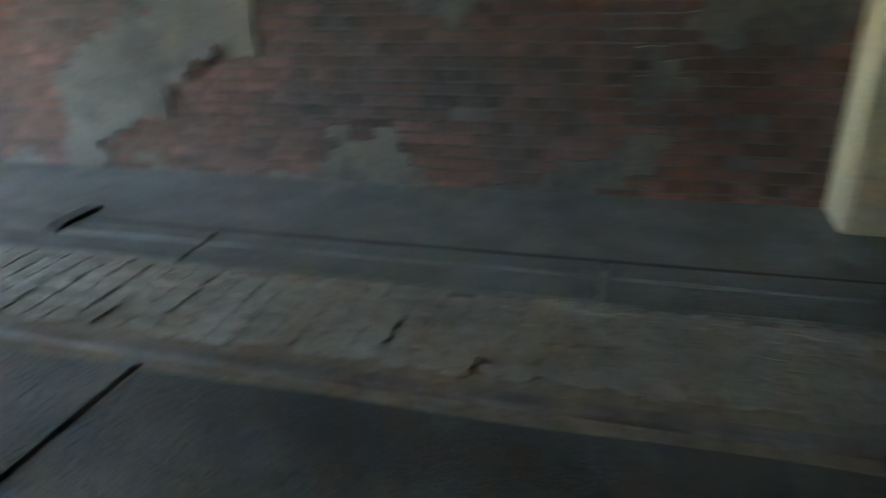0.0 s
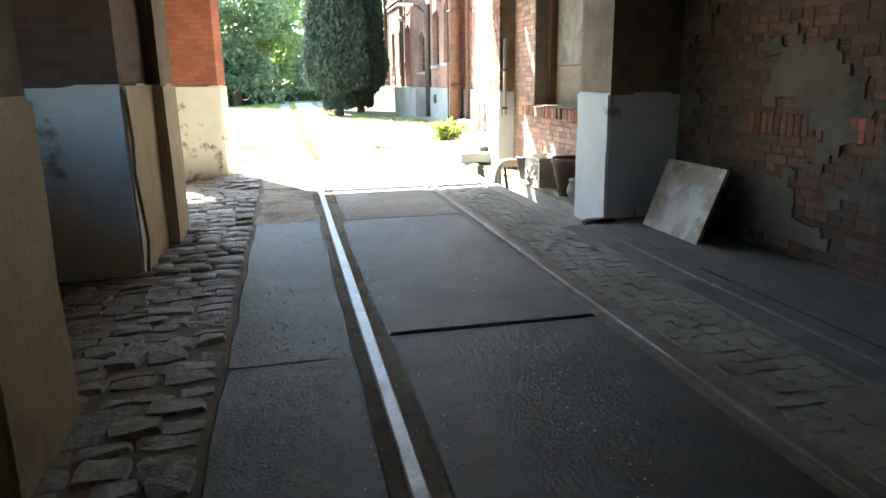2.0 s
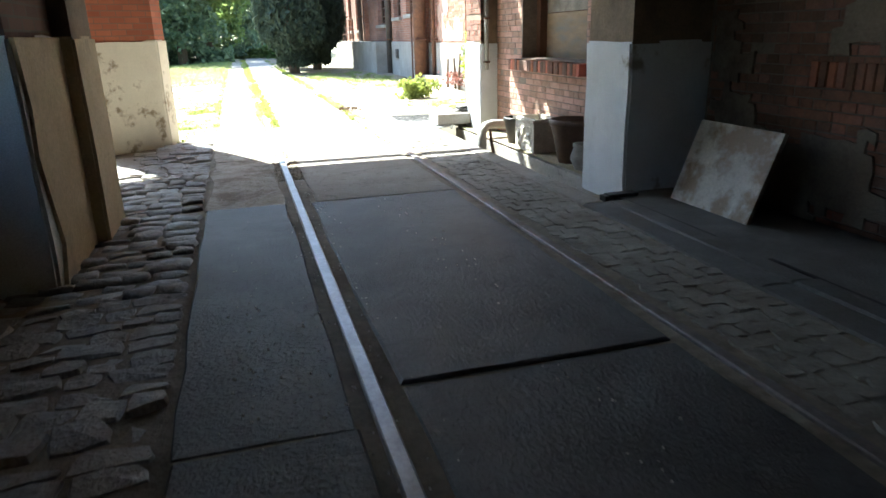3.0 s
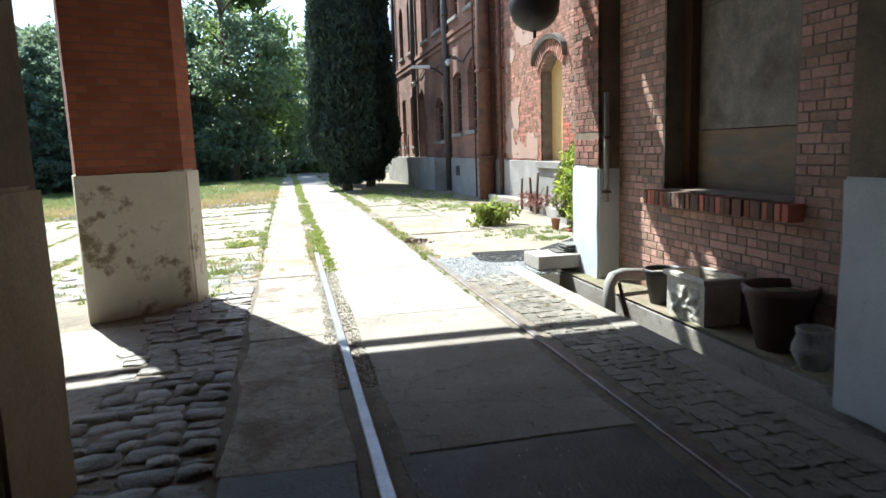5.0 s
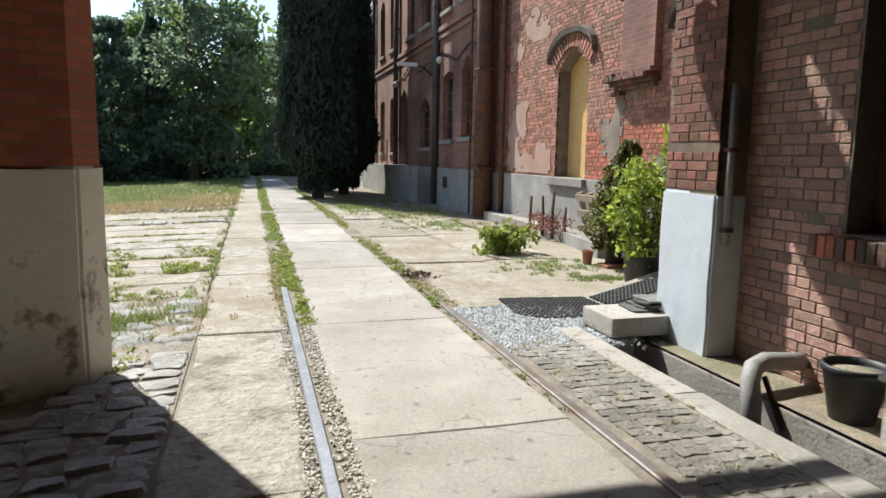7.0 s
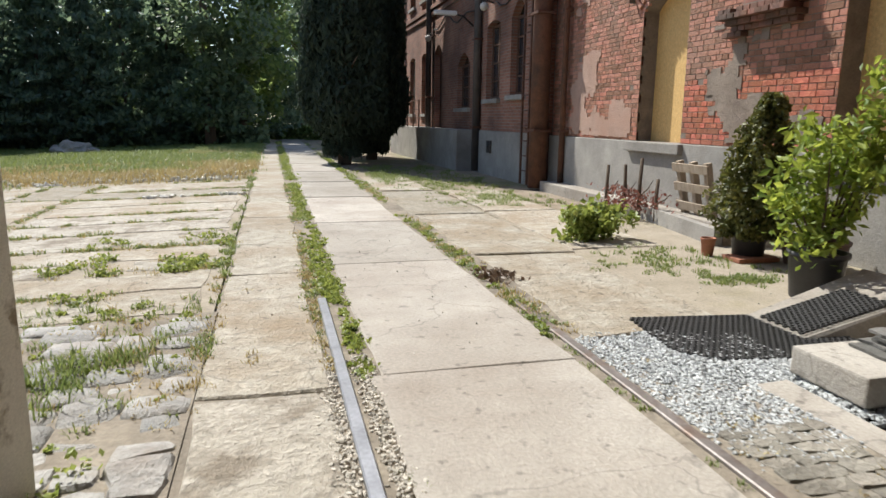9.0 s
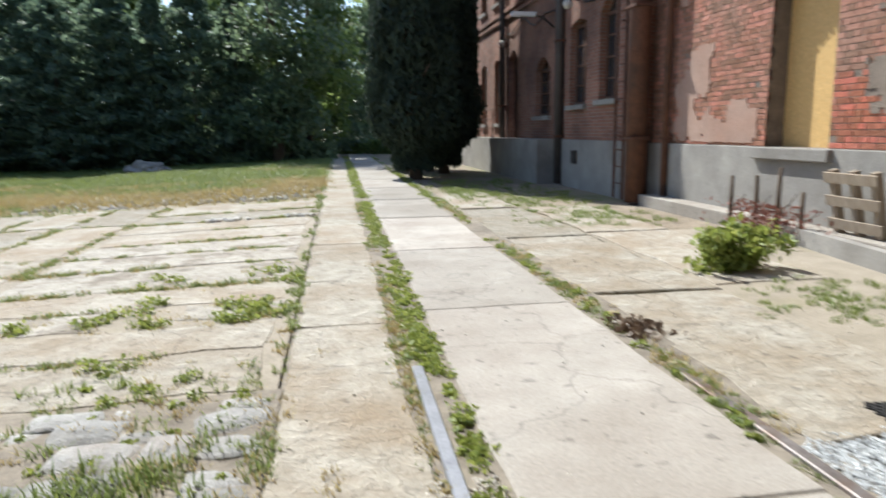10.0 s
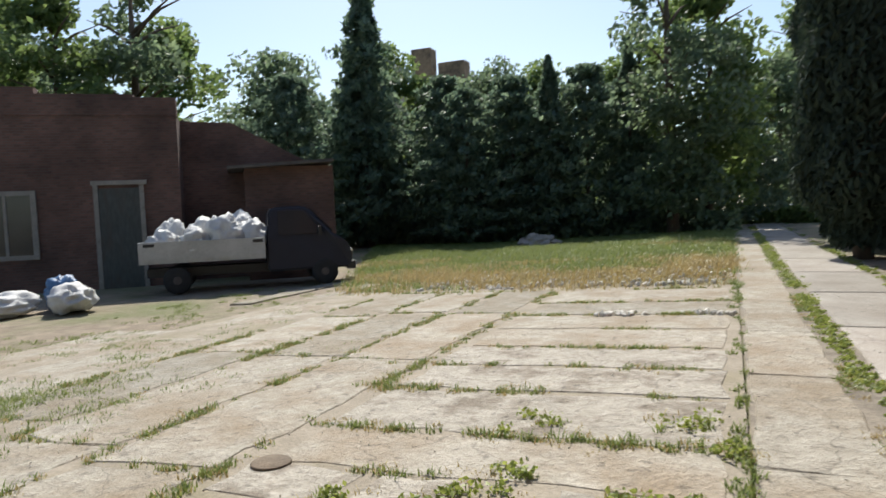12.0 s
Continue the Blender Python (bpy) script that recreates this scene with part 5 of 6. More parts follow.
PALE_PLASTER = mat("pale_plaster", (0.36, 0.235, 0.18), (0.47, 0.33, 0.26), 3.0, 0.9, 0.4, (0.36, 0.2, 0.14), 1.5, 0.4, 0.15)
BROWN_MORTAR = mat("brown_mortar", (0.22, 0.18, 0.145), (0.33, 0.27, 0.215), 4.0, 0.95, 0.5, (0.16, 0.12, 0.095), 2.0, 0.45, 0.12)
# dark grey-brown plaster with darker patches
DARK_PLASTER = mat("dark_plaster", (0.14, 0.118, 0.092), (0.22, 0.185, 0.145), 2.5, 0.9, 0.6, (0.065, 0.056, 0.047), 1.2, 0.46, 0.08)
patch("trim_facade_plaster", "thin pale plaster remains on the brick facade", X1, -1, 19.7, 22.6, 1.15, 4.6, lambda u, v: 0.05 - abs(u - 0.45) * 0.9 - v * 0.35, PALE_PLASTER, out=0.017)
patch("trim_facade_mortar", "grey mortar remains where a porch stood", X1, -1, 15.6, 17.9, 1.15, 2.7, lambda u, v: -0.16, BROWN_MORTAR, out=0.016, seed=3.0)
settle(before)
patch("trim_passage_plaster", "torn dark plaster on the passage wall", 3.55, -1, -6.5, 7.3, -0.05, 4.5, lambda u, v: -0.05 - v * 0.3, DARK_PLASTER, cell=0.08, out=0.025, seed=7.0)

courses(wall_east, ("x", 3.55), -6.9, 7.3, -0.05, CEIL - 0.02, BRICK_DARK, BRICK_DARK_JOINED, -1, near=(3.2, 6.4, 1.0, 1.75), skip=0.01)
courses(wall_niche, ("x", NX), 8.1, 11.78, -0.06, CEIL - 0.02, NICHE_SINGLE, NICHE_BRICK, -1,
        hole=lambda u, z: WIN_N[0] - 0.02 < u < WIN_N[1] + 0.02 and WIN_N[2] - 0.14 < z < WIN_N[3], near=(10.5, 11.8, -0.1, 1.6), skip=0.006)
courses(pier_d, ("x", 3.05), 11.8, 12.45, 1.24, CEIL - 0.02, PIER_BRICKS, BRICK_DARK_JOINED, -1, hole=lambda u, z: 1.53 < z + 0.01 < 1.61, near=(11.7, 12.5, 1.2, 4.0))
courses(pier_d, ("x", 3.05), 11.8, 12.45, 1.54, 1.615, PALE_BRICK, PALE_BRICK, -1, near=(11.7, 12.5, 1.5, 1.7))
courses(pier_d, ("y", 12.45), 3.06, 3.6, 1.24, CEIL - 0.02, BRICK_DARK, BRICK_DARK_JOINED, 1)
# row of upright bricks over a blocked-up opening
lintel = thing("trim_blocked_lintel", (0, 0, 0), "row of upright orange bricks over a blocked opening", "lintel", kind="structure")
y = 4.75
while y < 6.15:
    part("brick", one_box(3.525, 3.6, y, y + 0.064, 0.93 + rng.uniform(-0.01, 0.01), 1.1, 0.005), BRICK if rng.random() < 0.3 else BRICK_DARK, lintel)
    y += 0.077
# black lumps on the passage wall, painted in for the shade inside breaches
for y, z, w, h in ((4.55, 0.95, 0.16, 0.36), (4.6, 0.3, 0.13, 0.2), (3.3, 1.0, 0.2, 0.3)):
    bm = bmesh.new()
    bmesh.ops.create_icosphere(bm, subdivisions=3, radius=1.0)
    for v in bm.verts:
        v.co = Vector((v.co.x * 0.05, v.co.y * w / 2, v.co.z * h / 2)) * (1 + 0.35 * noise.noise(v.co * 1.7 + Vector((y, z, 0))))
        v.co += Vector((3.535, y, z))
    tagged(link("wall_breach", bm, BLACK_IRON), "ragged black lump painted as the shade inside a wall breach", "hole", kind="structure")

# boarded window of the niche with its brick sill
y0, y1, z0, z1 = WIN_N
niche_window = thing("window_niche", (NX, y0, z0), "deep brick window closed with weathered boards", "window", kind="structure")
w, h = y1 - y0, z1 - z0
for i, (a, b) in enumerate(((0.0, 0.55), (0.56, 1.7), (1.71, h))):
    part("board", one_box(0.3 + 0.004 * i, 0.325 + 0.004 * i, 0.09, w - 0.09, a, b, 0.004), GREY_BOARD if i else OLD_BOARD, niche_window)
bm = bmesh.new()
box(bm, 0.2, 0.3, 0.0, 0.11, 0, h)
box(bm, 0.2, 0.3, w - 0.11, w, 0, h)
part("window_frame", bm, FRAME_BROWN, niche_window)
sill = thing("window_sill_niche", (NX, y0, z0), "projecting sill of upright bricks", "window sill", kind="structure")
yy = -0.12
while yy < w + 0.1:
    part("brick", one_box(-0.13 - rng.uniform(0, 0.02), 0.1, yy, yy + 0.062, -0.15, -0.01 - rng.uniform(0, 0.008), 0.006), BRICK_DARK if rng.random() < 0.8 else BRICK, sill)
    yy += 0.073
# downpipe on the blue pier
pipe = thing("downpipe", (3.12, 11.75, -0.07), "slim grey downpipe beside the brick pier", "pipe")
part("pipe", tube(bmesh.new(), [(0, 0, 0.9), (0, 0, 2.1)], 0.03, 8), GREY_PIPE, pipe)
for z in (1.0, 1.6):
    part("bracket", one_box(-0.04, 0.04, -0.035, 0.06, z, z + 0.03), IRON, pipe)


before = set(scene.objects)


def facade_pipe(name, label, x, y, radius, z0, z1, material, wall_x):
    p = thing(name, (x, y, z0), label, "pipe", "facade pipes")
    part("pipe", tube(bmesh.new(), [(0, 0, 0), (0, 0, (z1 - z0) * 0.5), (0, 0, z1 - z0)], radius, 12), material, p)
    for k in range(4):
        z = (z1 - z0) * (k + 0.5) / 4
        part("bracket", box(bmesh.new(), -radius - 0.01, wall_x - x, -radius * 1.15, radius * 1.15, z, z + 0.05), IRON, p)
    return p


facade_pipe("rusty_duct", "thick rusty brown ventilation duct on the facade", 5.12, 22.8, 0.2, 0.0, 9.4, IRON, X2)
facade_pipe("downpipe", "rusty red drainpipe on the brick facade", 5.38, 22.2, 0.06, 0.0, 9.4, IRON, X1)
facade_pipe("downpipe", "dark thick drainpipe on the brick facade", 5.18, 27.55, 0.11, 0.0, 9.4, GUTTER, X2)
facade_pipe("downpipe", "dark thick drainpipe on the brick facade", 5.18, 33.5, 0.1, 1.12, 9.4, GUTTER, X2)
facade_pipe("downpipe", "dark thick drainpipe on the brick facade", 5.18, 38.6, 0.1, 1.12, 9.4, GUTTER, X2)
ladder = thing("ladder", (5.1, 23.35, 0.0), "rusty iron wall ladder on the brick facade", "ladder")
for y in (0.0, 0.42):
    part("rail", box(bmesh.new(), -0.02, 0.02, y - 0.03, y + 0.03, 0.0, 9.2), IRON, ladder)
for k in range(27):
    part("rung", tube(bmesh.new(), [(0, 0, 0.3 + k * 0.33), (0, 0.42, 0.3 + k * 0.33)], 0.014, 6), IRON, ladder)
for k in range(4):
    part("bracket", one_box(0.0, 0.2, 0.19, 0.23, 1.2 + k * 2.2, 1.24 + k * 2.2), IRON, ladder)
# terrace rail
terrace_rail = thing("terrace_railing", (4.82, 33.4, 1.12), "thin rusty iron railing on the terrace", "railing")
for k in range(6):
    part("post", one_box(-0.02, 0.02, k * 1.05, k * 1.05 + 0.04, 0, 0.95), IRON, terrace_rail)
for z in (0.3, 0.6, 0.93):
    part("bar", one_box(-0.015, 0.015, 0.0, 5.3, z, z + 0.03), IRON, terrace_rail)
# lamps and cable on the far facade
for y, z, label in ((33.0, 4.25, "white globe lamp on a wall bracket"), (26.6, 4.35, "small wall lamp over a window")):
    lamp = thing("wall_lamp", (X2, y, z), label, "lamp")
    part("arm", tube(bmesh.new(), [(0, 0, 0), (-0.18, 0, 0.05), (-0.25, 0, -0.02)], 0.018, 6), BLACK_IRON, lamp)
    bm = bmesh.new()
    bmesh.ops.create_uvsphere(bm, u_segments=14, v_segments=9, radius=0.11)
    bmesh.ops.translate(bm, vec=(-0.26, 0, -0.1), verts=bm.verts[:])
    part("globe", bm, FRAME_WHITE, lamp)
flood = thing("wall_lamp", (X2, 28.4, 4.3), "white tubular street lamp on the facade", "lamp")
part("arm", tube(bmesh.new(), [(0, 0, -0.3), (-0.3, 0, -0.05), (-0.55, 0, 0.0)], 0.025, 6), BLACK_IRON, flood)
part("head", one_box(-1.15, -0.5, -0.09, 0.09, -0.04, 0.08, 0.03), WHITE_CAR, flood)
cable = thing("wall_cable", (X2 - 0.04, 23.5, 4.3), "sagging black cable along the facade", "cable")
part("cable", tube(bmesh.new(), [(0, k * 0.5, 0.22 * math.sin(k * 1.1) * math.sin(k * 0.31) + 0.012 * k) for k in range(20)], 0.02, 5), BLACK_PLASTIC, cable)
vent = thing("wall_vent", (X2 - 0.08, 26.3, 0.55), "small dark vent in the plinth", "vent")
part("frame", one_box(-0.03, 0.02, 0, 0.32, 0, 0.32, 0.01), GUTTER, vent)
for k in range(5):
    part("slat", one_box(-0.04, -0.025, 0.03, 0.29, 0.04 + k * 0.055, 0.065 + k * 0.055), BLACK_IRON, vent)

settle(before)
# ---- gateway things ----
lamp = thing("pendant_lamp", (2.58, 12.5, CEIL), "black round lamp hanging under the gateway roof", "lamp")
part("rod", tube(bmesh.new(), [(0, 0, 0), (0, 0, -1.35)], 0.012, 6), BLACK_IRON, lamp)
shade = part("shade", lathe(bmesh.new(), [(0.05, -1.80), (0.15, -1.765), (0.23, -1.70), (0.28, -1.6), (0.295, -1.5), (0.28, -1.4), (0.2, -1.28), (0.08, -1.2), (0.03, -1.15)], 28), BLACK_IRON, lamp)
part("bulb", lathe(bmesh.new(), [(0.008, -1.88), (0.02, -1.87), (0.02, -1.78)], 10), BLACK_PLASTIC, lamp)

panel = thing("leaning_panel", Matrix.Translation((3.02, 6.08, -0.03)) @ Matrix.Rotation(radians(21), 4, "Y"), "stained pale stone panel leaning against the wall", "panel")
part("slab", one_box(0, 0.035, 0, 0.92, 0, 0.7, 0.005), MARBLE, panel)


def pot(name, label, place, r0, r1, h, material, soil=True, waist=None):
    p = thing(name, place, label, "plant pot")
    prof = [(r0 * 0.92, 0.0), (r0, 0.01)]
    if waist:
        prof += [(waist, h * 0.45), (waist * 0.97, h * 0.6)]
    prof += [(r1 * 0.97, h * 0.86), (r1 * 1.05, h * 0.88), (r1 * 1.06, h * 0.98), (r1 * 1.02, h), (r1 * 0.95, h), (r1 * 0.93, h * 0.9), (r1 * 0.9, h * 0.85)]
    part("pot", lathe(bmesh.new(), prof, 28), material, p)
    if soil:
        part("soil", lathe(bmesh.new(), [(r1 * 0.9, h * 0.84), (r1 * 0.9, h * 0.87), (r1 * 0.4, h * 0.89)], 18), DIRT, p)
    return p


LZ = -0.07
pot("plant_pot", "empty black plastic plant pot on the ledge", (3.09, 10.5, LZ), 0.12, 0.18, 0.36, BLACK_PLASTIC)
pot("plant_pot", "large dark brown clay pot on the ledge", (3.1, 8.95, LZ), 0.15, 0.25, 0.5, BROWN_POT)
pot("garden_urn", "small pale stone urn beside the pier", (3.0, 8.5, LZ), 0.08, 0.11, 0.3, GREY_PLASTER, waist=0.14)
tub = thing("planter_box", (2.92, 9.6, LZ), "square pale planter box with carved relief", "planter")
W, L, H = 0.34, 0.56, 0.38


def basin(loops, bottom):
    """Square loops (inset, height) joined one above another, closed at the last."""
    bm = bmesh.new()
    rings = [[bm.verts.new(p) for p in ((i, i, z), (W - i, i, z), (W - i, L - i, z), (i, L - i, z))] for i, z in loops]
    for a, b in zip(rings, rings[1:]):
        for k in range(4):
            bm.faces.new((a[k], a[(k + 1) % 4], b[(k + 1) % 4], b[k]))
    if bottom:
        bm.faces.new(rings[-1])
    bmesh.ops.recalc_face_normals(bm, faces=bm.faces[:])
    return bm


part("box", basin([(0.03, 0.0), (0.0, 0.02), (0.0, H), (0.03, H), (0.03, 0.26)], True), PALE_STONE, tub)
part("rim", basin([(0.03, H), (-0.02, H), (-0.028, H + 0.01), (-0.028, H + 0.035), (-0.02, H + 0.043), (0.035, H + 0.043), (0.035, H), (0.03, H)], False), PALE_STONE, tub)
bm = bmesh.new()
grid = []
for i in range(33):
    row = []
    for j in range(23):
        u, v = i / 32, j / 22
        y, z = 0.05 + (L - 0.1) * u, 0.04 + (H - 0.08) * v
        edge = min(1.0, 8 * min(u, 1 - u, v, 1 - v))
        n = noise.noise(Vector((y * 16, z * 16, 2.0)))
        row.append(bm.verts.new((0.002 - edge * max(0.0, 0.5 * n + 0.12) * 0.085, y, z)))
    grid.append(row)
for i in range(32):
    for j in range(22):
        bm.faces.new((grid[i][j], grid[i][j + 1], grid[i + 1][j + 1], grid[i + 1][j])).smooth = True
part("relief", bm, PALE_STONE, tub, "carved leafy relief")
hose = thing("bent_pipe", (2.86, 11.0, -0.55), "thick bent grey pipe rising from the trench", "pipe")
part("pipe", tube(bmesh.new(), [(-0.12, -0.1, 0.0), (-0.12, -0.08, 0.5), (-0.1, -0.03, 0.6), (-0.02, 0.04, 0.67), (0.1, 0.08, 0.69), (0.42, 0.1, 0.66)], 0.062, 12), GREY_PIPE, hose)
part("strut", tube(bmesh.new(), [(-0.02, -0.25, 0.35), (0.02, -0.02, 0.62)], 0.02, 6), IRON, hose)
bracket = thing("iron_bracket", (2.43, 1.95, 0.0), "bent dark iron bracket across the gutter slot", "bracket")
part("plate", one_box(0.02, 0.3, -0.05, 0.05, 0.0, 0.03, 0.008), BLACK_IRON, bracket)
part("hook", one_box(-0.02, 0.06, -0.05, 0.05, -0.05, 0.02, 0.008), BLACK_IRON, bracket)

copy_thing(bracket, Matrix.Translation((2.5, 7.18, -0.01)))
before = set(scene.objects)
# concrete step over the trench with slates, ramp and mats
step = thing("concrete_step", (2.5, 11.93, 0.0), "thick pale concrete step block across the trench", "step")
part("block", one_box(0, 0.72, 0.0, 0.52, 0.005, 0.17, 0.015), CONCRETE, step)
slates = thing("slate_stack", (2.78, 12.05, 0.172), "stack of broken grey slates on the step", "slates")
for k in range(5):
    a = rng.uniform(0, 0.08) + 0.035 * k
    part("slate", slab_piece(a, a + rng.uniform(0.36, 0.46), rng.uniform(-0.03, 0.04), rng.uniform(0.24, 0.34), 0.019 * k, 0.019 * k + 0.016, rng), SLATE, slates)
ramp = thing("concrete_ramp", (3.05, 12.95, -0.03), "pale concrete ramp beside the blue pier", "ramp")
bm = bmesh.new()
for x, y, z in ((0, 0, 0), (1.2, 0, 0), (1.2, 0.75, 0), (0, 0.6, 0), (0.02, 0.02, 0.03), (1.2, 0.02, 0.3), (1.2, 0.73, 0.3), (0.02, 0.58, 0.03)):
    bm.verts.new((x, y, z))
bm.verts.ensure_lookup_table()
for f in ((3, 2, 1, 0), (4, 5, 6, 7), (0, 1, 5, 4), (1, 2, 6, 5), (2, 3, 7, 6), (3, 0, 4, 7)):
    bm.faces.new([bm.verts[i] for i in f])
part("slab", bm, CONCRETE, ramp)


def ring_mat(name, label, m, w, l, shape=None):
    """Rubber ring mat: a sheet of joined six-sided cells."""
    t = thing(name, m, label, "doormat")
    v, f = [], []
    s = 0.043
    row = 0
    y = s / 2
    while y < l:
        x = s / 2 + (s / 2 if row % 2 else 0)
        while x < w:
            if not shape or shape(x / w, y / l):
                k = len(v)
                for rad, z in ((0.0235, 0.0), (0.0235, 0.014), (0.016, 0.014), (0.016, 0.0)):
                    v += [(x + rad * math.cos(a), y + rad * math.sin(a), z) for a in (math.pi / 6 + math.pi / 3 * i for i in range(6))]
                f += [(k + q * 6 + i, k + q * 6 + (i + 1) % 6, k + q * 6 + 6 + (i + 1) % 6, k + q * 6 + 6 + i) for q in range(3) for i in range(6)]
            x += s
        y += s * 0.866
        row += 1
    tagged(raw("cell_sheet", v, f, BLACK_RUBBER, t), kind="stuff")
    return t


ring_mat("rubber_mat", "black rubber ring mat lying on gravel", Matrix.Translation((2.03, 12.76, -0.012)) @ Matrix.Rotation(radians(-7), 4, "Z"), 1.35, 0.92,
         lambda a, b: b > 0.0 + (0.18 - a) * 1.2 and b < 0.97 and not (a > 0.55 and b < 0.1))
ring_mat("rubber_mat", "black rubber ring mat on the concrete ramp", Matrix.Translation((3.08, 13.0, 0.012)) @ Matrix.Rotation(radians(-13.5), 4, "Y"), 0.75, 0.42)

# ---- plants by the facade ----
def potted(name, label, place, pot_r, pot_h, points, size, material, seed, stems, long=1.6, hang=0.0, pot_mat=None):
    p = thing(name, place, label, "potted plant")
    if pot_r:
        part("pot", lathe(bmesh.new(), [(pot_r * 0.8, 0), (pot_r * 0.82, 0.01), (pot_r * 0.97, pot_h * 0.88), (pot_r * 1.05, pot_h * 0.9), (pot_r * 1.05, pot_h), (pot_r * 0.93, pot_h), (pot_r * 0.9, pot_h * 0.9)], 24),
             pot_mat or BLACK_PLASTIC, p)
        part("soil", lathe(bmesh.new(), [(pot_r * 0.9, pot_h * 0.86), (pot_r * 0.9, pot_h * 0.9), (0.03, pot_h * 0.91)], 16), DIRT, p)
    for a, b in stems:
        part("stem", tube(bmesh.new(), [a, ((a[0] + b[0]) / 2 + 0.02, (a[1] + b[1]) / 2, (a[2] + b[2]) / 2), b], [0.014, 0.01, 0.004], 6), BARK, p)
    leaves("foliage", points, size, material, p, seed, long, hang)
    return p


r = np.random.RandomState(61)
n = 9500
u = r.uniform(0, 1, n)
a = r.uniform(0, 2 * math.pi, n)
u = u ** 1.25
q = (0.5 * np.minimum(1, 0.55 + 2.2 * u) * (1 - 0.93 * u ** 1.15) ** 0.72 * (1 + 0.2 * np.sin(5 * a + 11 * u) + 0.16 * np.sin(9 * a - 19 * u))) * r.uniform(0.25, 1, n) ** 0.5
pts = np.stack([q * np.cos(a) + 0.06 * u, q * np.sin(a) - 0.08 * u, 0.24 + 1.5 * u], 1)
potted("potted_thuja", "bushy brown-green thuja in a black pot", (4.62, 15.5, -0.03), 0.19, 0.3, pts, 0.034, THUJA, 62, [((0, 0, 0.2), (0, 0, 1.4))], 2.0, -0.5)
lumps = [(r.normal(0, 0.17), r.normal(0, 0.17), r.uniform(0.5, 1.4)) for _ in range(34)] + [(0.12, -0.3, 1.85), (0.1, -0.28, 1.72), (0.12, -0.22, 1.55), (-0.22, 0.1, 0.8), (0.22, -0.2, 1.2), (0.2, -0.25, 1.4), (-0.1, 0.15, 1.35), (-0.28, 0.1, 1.1)]
pts = np.concatenate([np.array(c) + r.normal(0, 0.075, (46, 3)) for c in lumps])
potted("potted_laurel", "bright green leafy laurel in a black pot", (4.05, 13.95, -0.03), 0.23, 0.4, pts, 0.046, LAUREL, 63, [((0, 0, 0.3), tuple(c)) for c in lumps[::3]], 2.2)
pts = np.concatenate([np.array((r.normal(0, 0.18), r.normal(0, 0.15), r.uniform(0.06, 0.36))) + r.normal(0, 0.06, (40, 3)) for _ in range(34)])
potted("low_bush", "low leafy green bush on bare soil", (3.45, 16.85, -0.03), 0, 0, pts, 0.06, WEED, 64, [((0, 0, 0), (0.1 * math.cos(k), 0.1 * math.sin(k), 0.3)) for k in range(6)], 1.5)
saucer = thing("terracotta_tray", (4.33, 15.25, -0.03), "shallow terracotta tray under the pots", "tray")
part("tray", one_box(0, 0.5, 0, 0.3, 0, 0.05, 0.012), TERRACOTTA, saucer)
pot("clay_pot", "small terracotta pot beside the thuja", (4.28, 15.72, -0.03), 0.06, 0.08, 0.2, TERRACOTTA)
pot("clay_pot", "dark clay pot behind the shrubs", (4.95, 14.75, -0.03), 0.13, 0.18, 0.32, BROWN_POT)
pot("clay_pot", "dark clay pot behind the shrubs", (4.95, 15.15, -0.03), 0.13, 0.18, 0.3, BROWN_POT)
for i, (x, y, h, lean) in enumerate(((4.92, 19.3, 0.62, 0.03), (4.98, 18.85, 0.66, -0.05), (4.9, 18.25, 0.78, 0.06), (5.0, 17.95, 0.5, 0.05))):
    stake = thing("dead_stem", (x, y, 0.1), "bare cut-off rose stem in the flower bed", "stem", "dead stems in the bed")
    part("stem", tube(bmesh.new(), [(0, 0, -0.1), (lean * 0.4, lean, h * 0.5), (lean, lean * 1.6, h)], [0.035, 0.03, 0.026], 7), BARK, stake)
    part("twig", tube(bmesh.new(), [(0, 0, h * 0.3), (0.05, -0.12, h * 0.45), (0.08, -0.2, h * 0.62)], [0.012, 0.009, 0.004], 5), BARK, stake)
pts = np.stack([r.normal(4.95, 0.13, 500), r.normal(18.6, 0.4, 500), r.uniform(0.1, 0.42, 500)], 1)
tagged(leaves("dry_rose_leaves", pts, 0.04, leaf_mat("dry_leaf", (0.16, 0.07, 0.05), (0.26, 0.12, 0.08), 0.2), None, 65), "withered reddish leaves in the flower bed", "dead leaves", kind="stuff")
bed = thing("bed_kerb", (0, 0, -0.03), "low grey concrete edging of the flower bed", "kerb")
bm = bmesh.new()
prism(bm, [(4.7, 16.2), (4.82, 16.2), (5.2, 18.6), (5.08, 18.6)], 0.0, 0.2)
part("edging", bm, GREY_PLASTER, bed)
tagged(link("bed_soil", prism(bmesh.new(), [(4.83, 16.2), (5.44, 16.2), (5.44, 22.0), (5.2, 18.6)], -0.05, 0.12), DIRT), "dark soil of the flower bed", "soil", kind="structure")
pallet = thing("wooden_pallet", Matrix.Translation((5.3, 17.0, 0.12)) @ Matrix.Rotation(radians(-12), 4, "Y"), "broken wooden pallet leaning on the plinth", "pallet")
for k in range(3):
    part("plank", one_box(-0.05, -0.02, 0, 0.8, 0.1 + k * 0.27, 0.22 + k * 0.27, 0.004), WOOD, pallet)
for k in range(3):
    part("block", one_box(-0.02, 0.07, 0.05 + k * 0.31, 0.13 + k * 0.31, 0.0, 0.78, 0.004), WOOD, pallet)
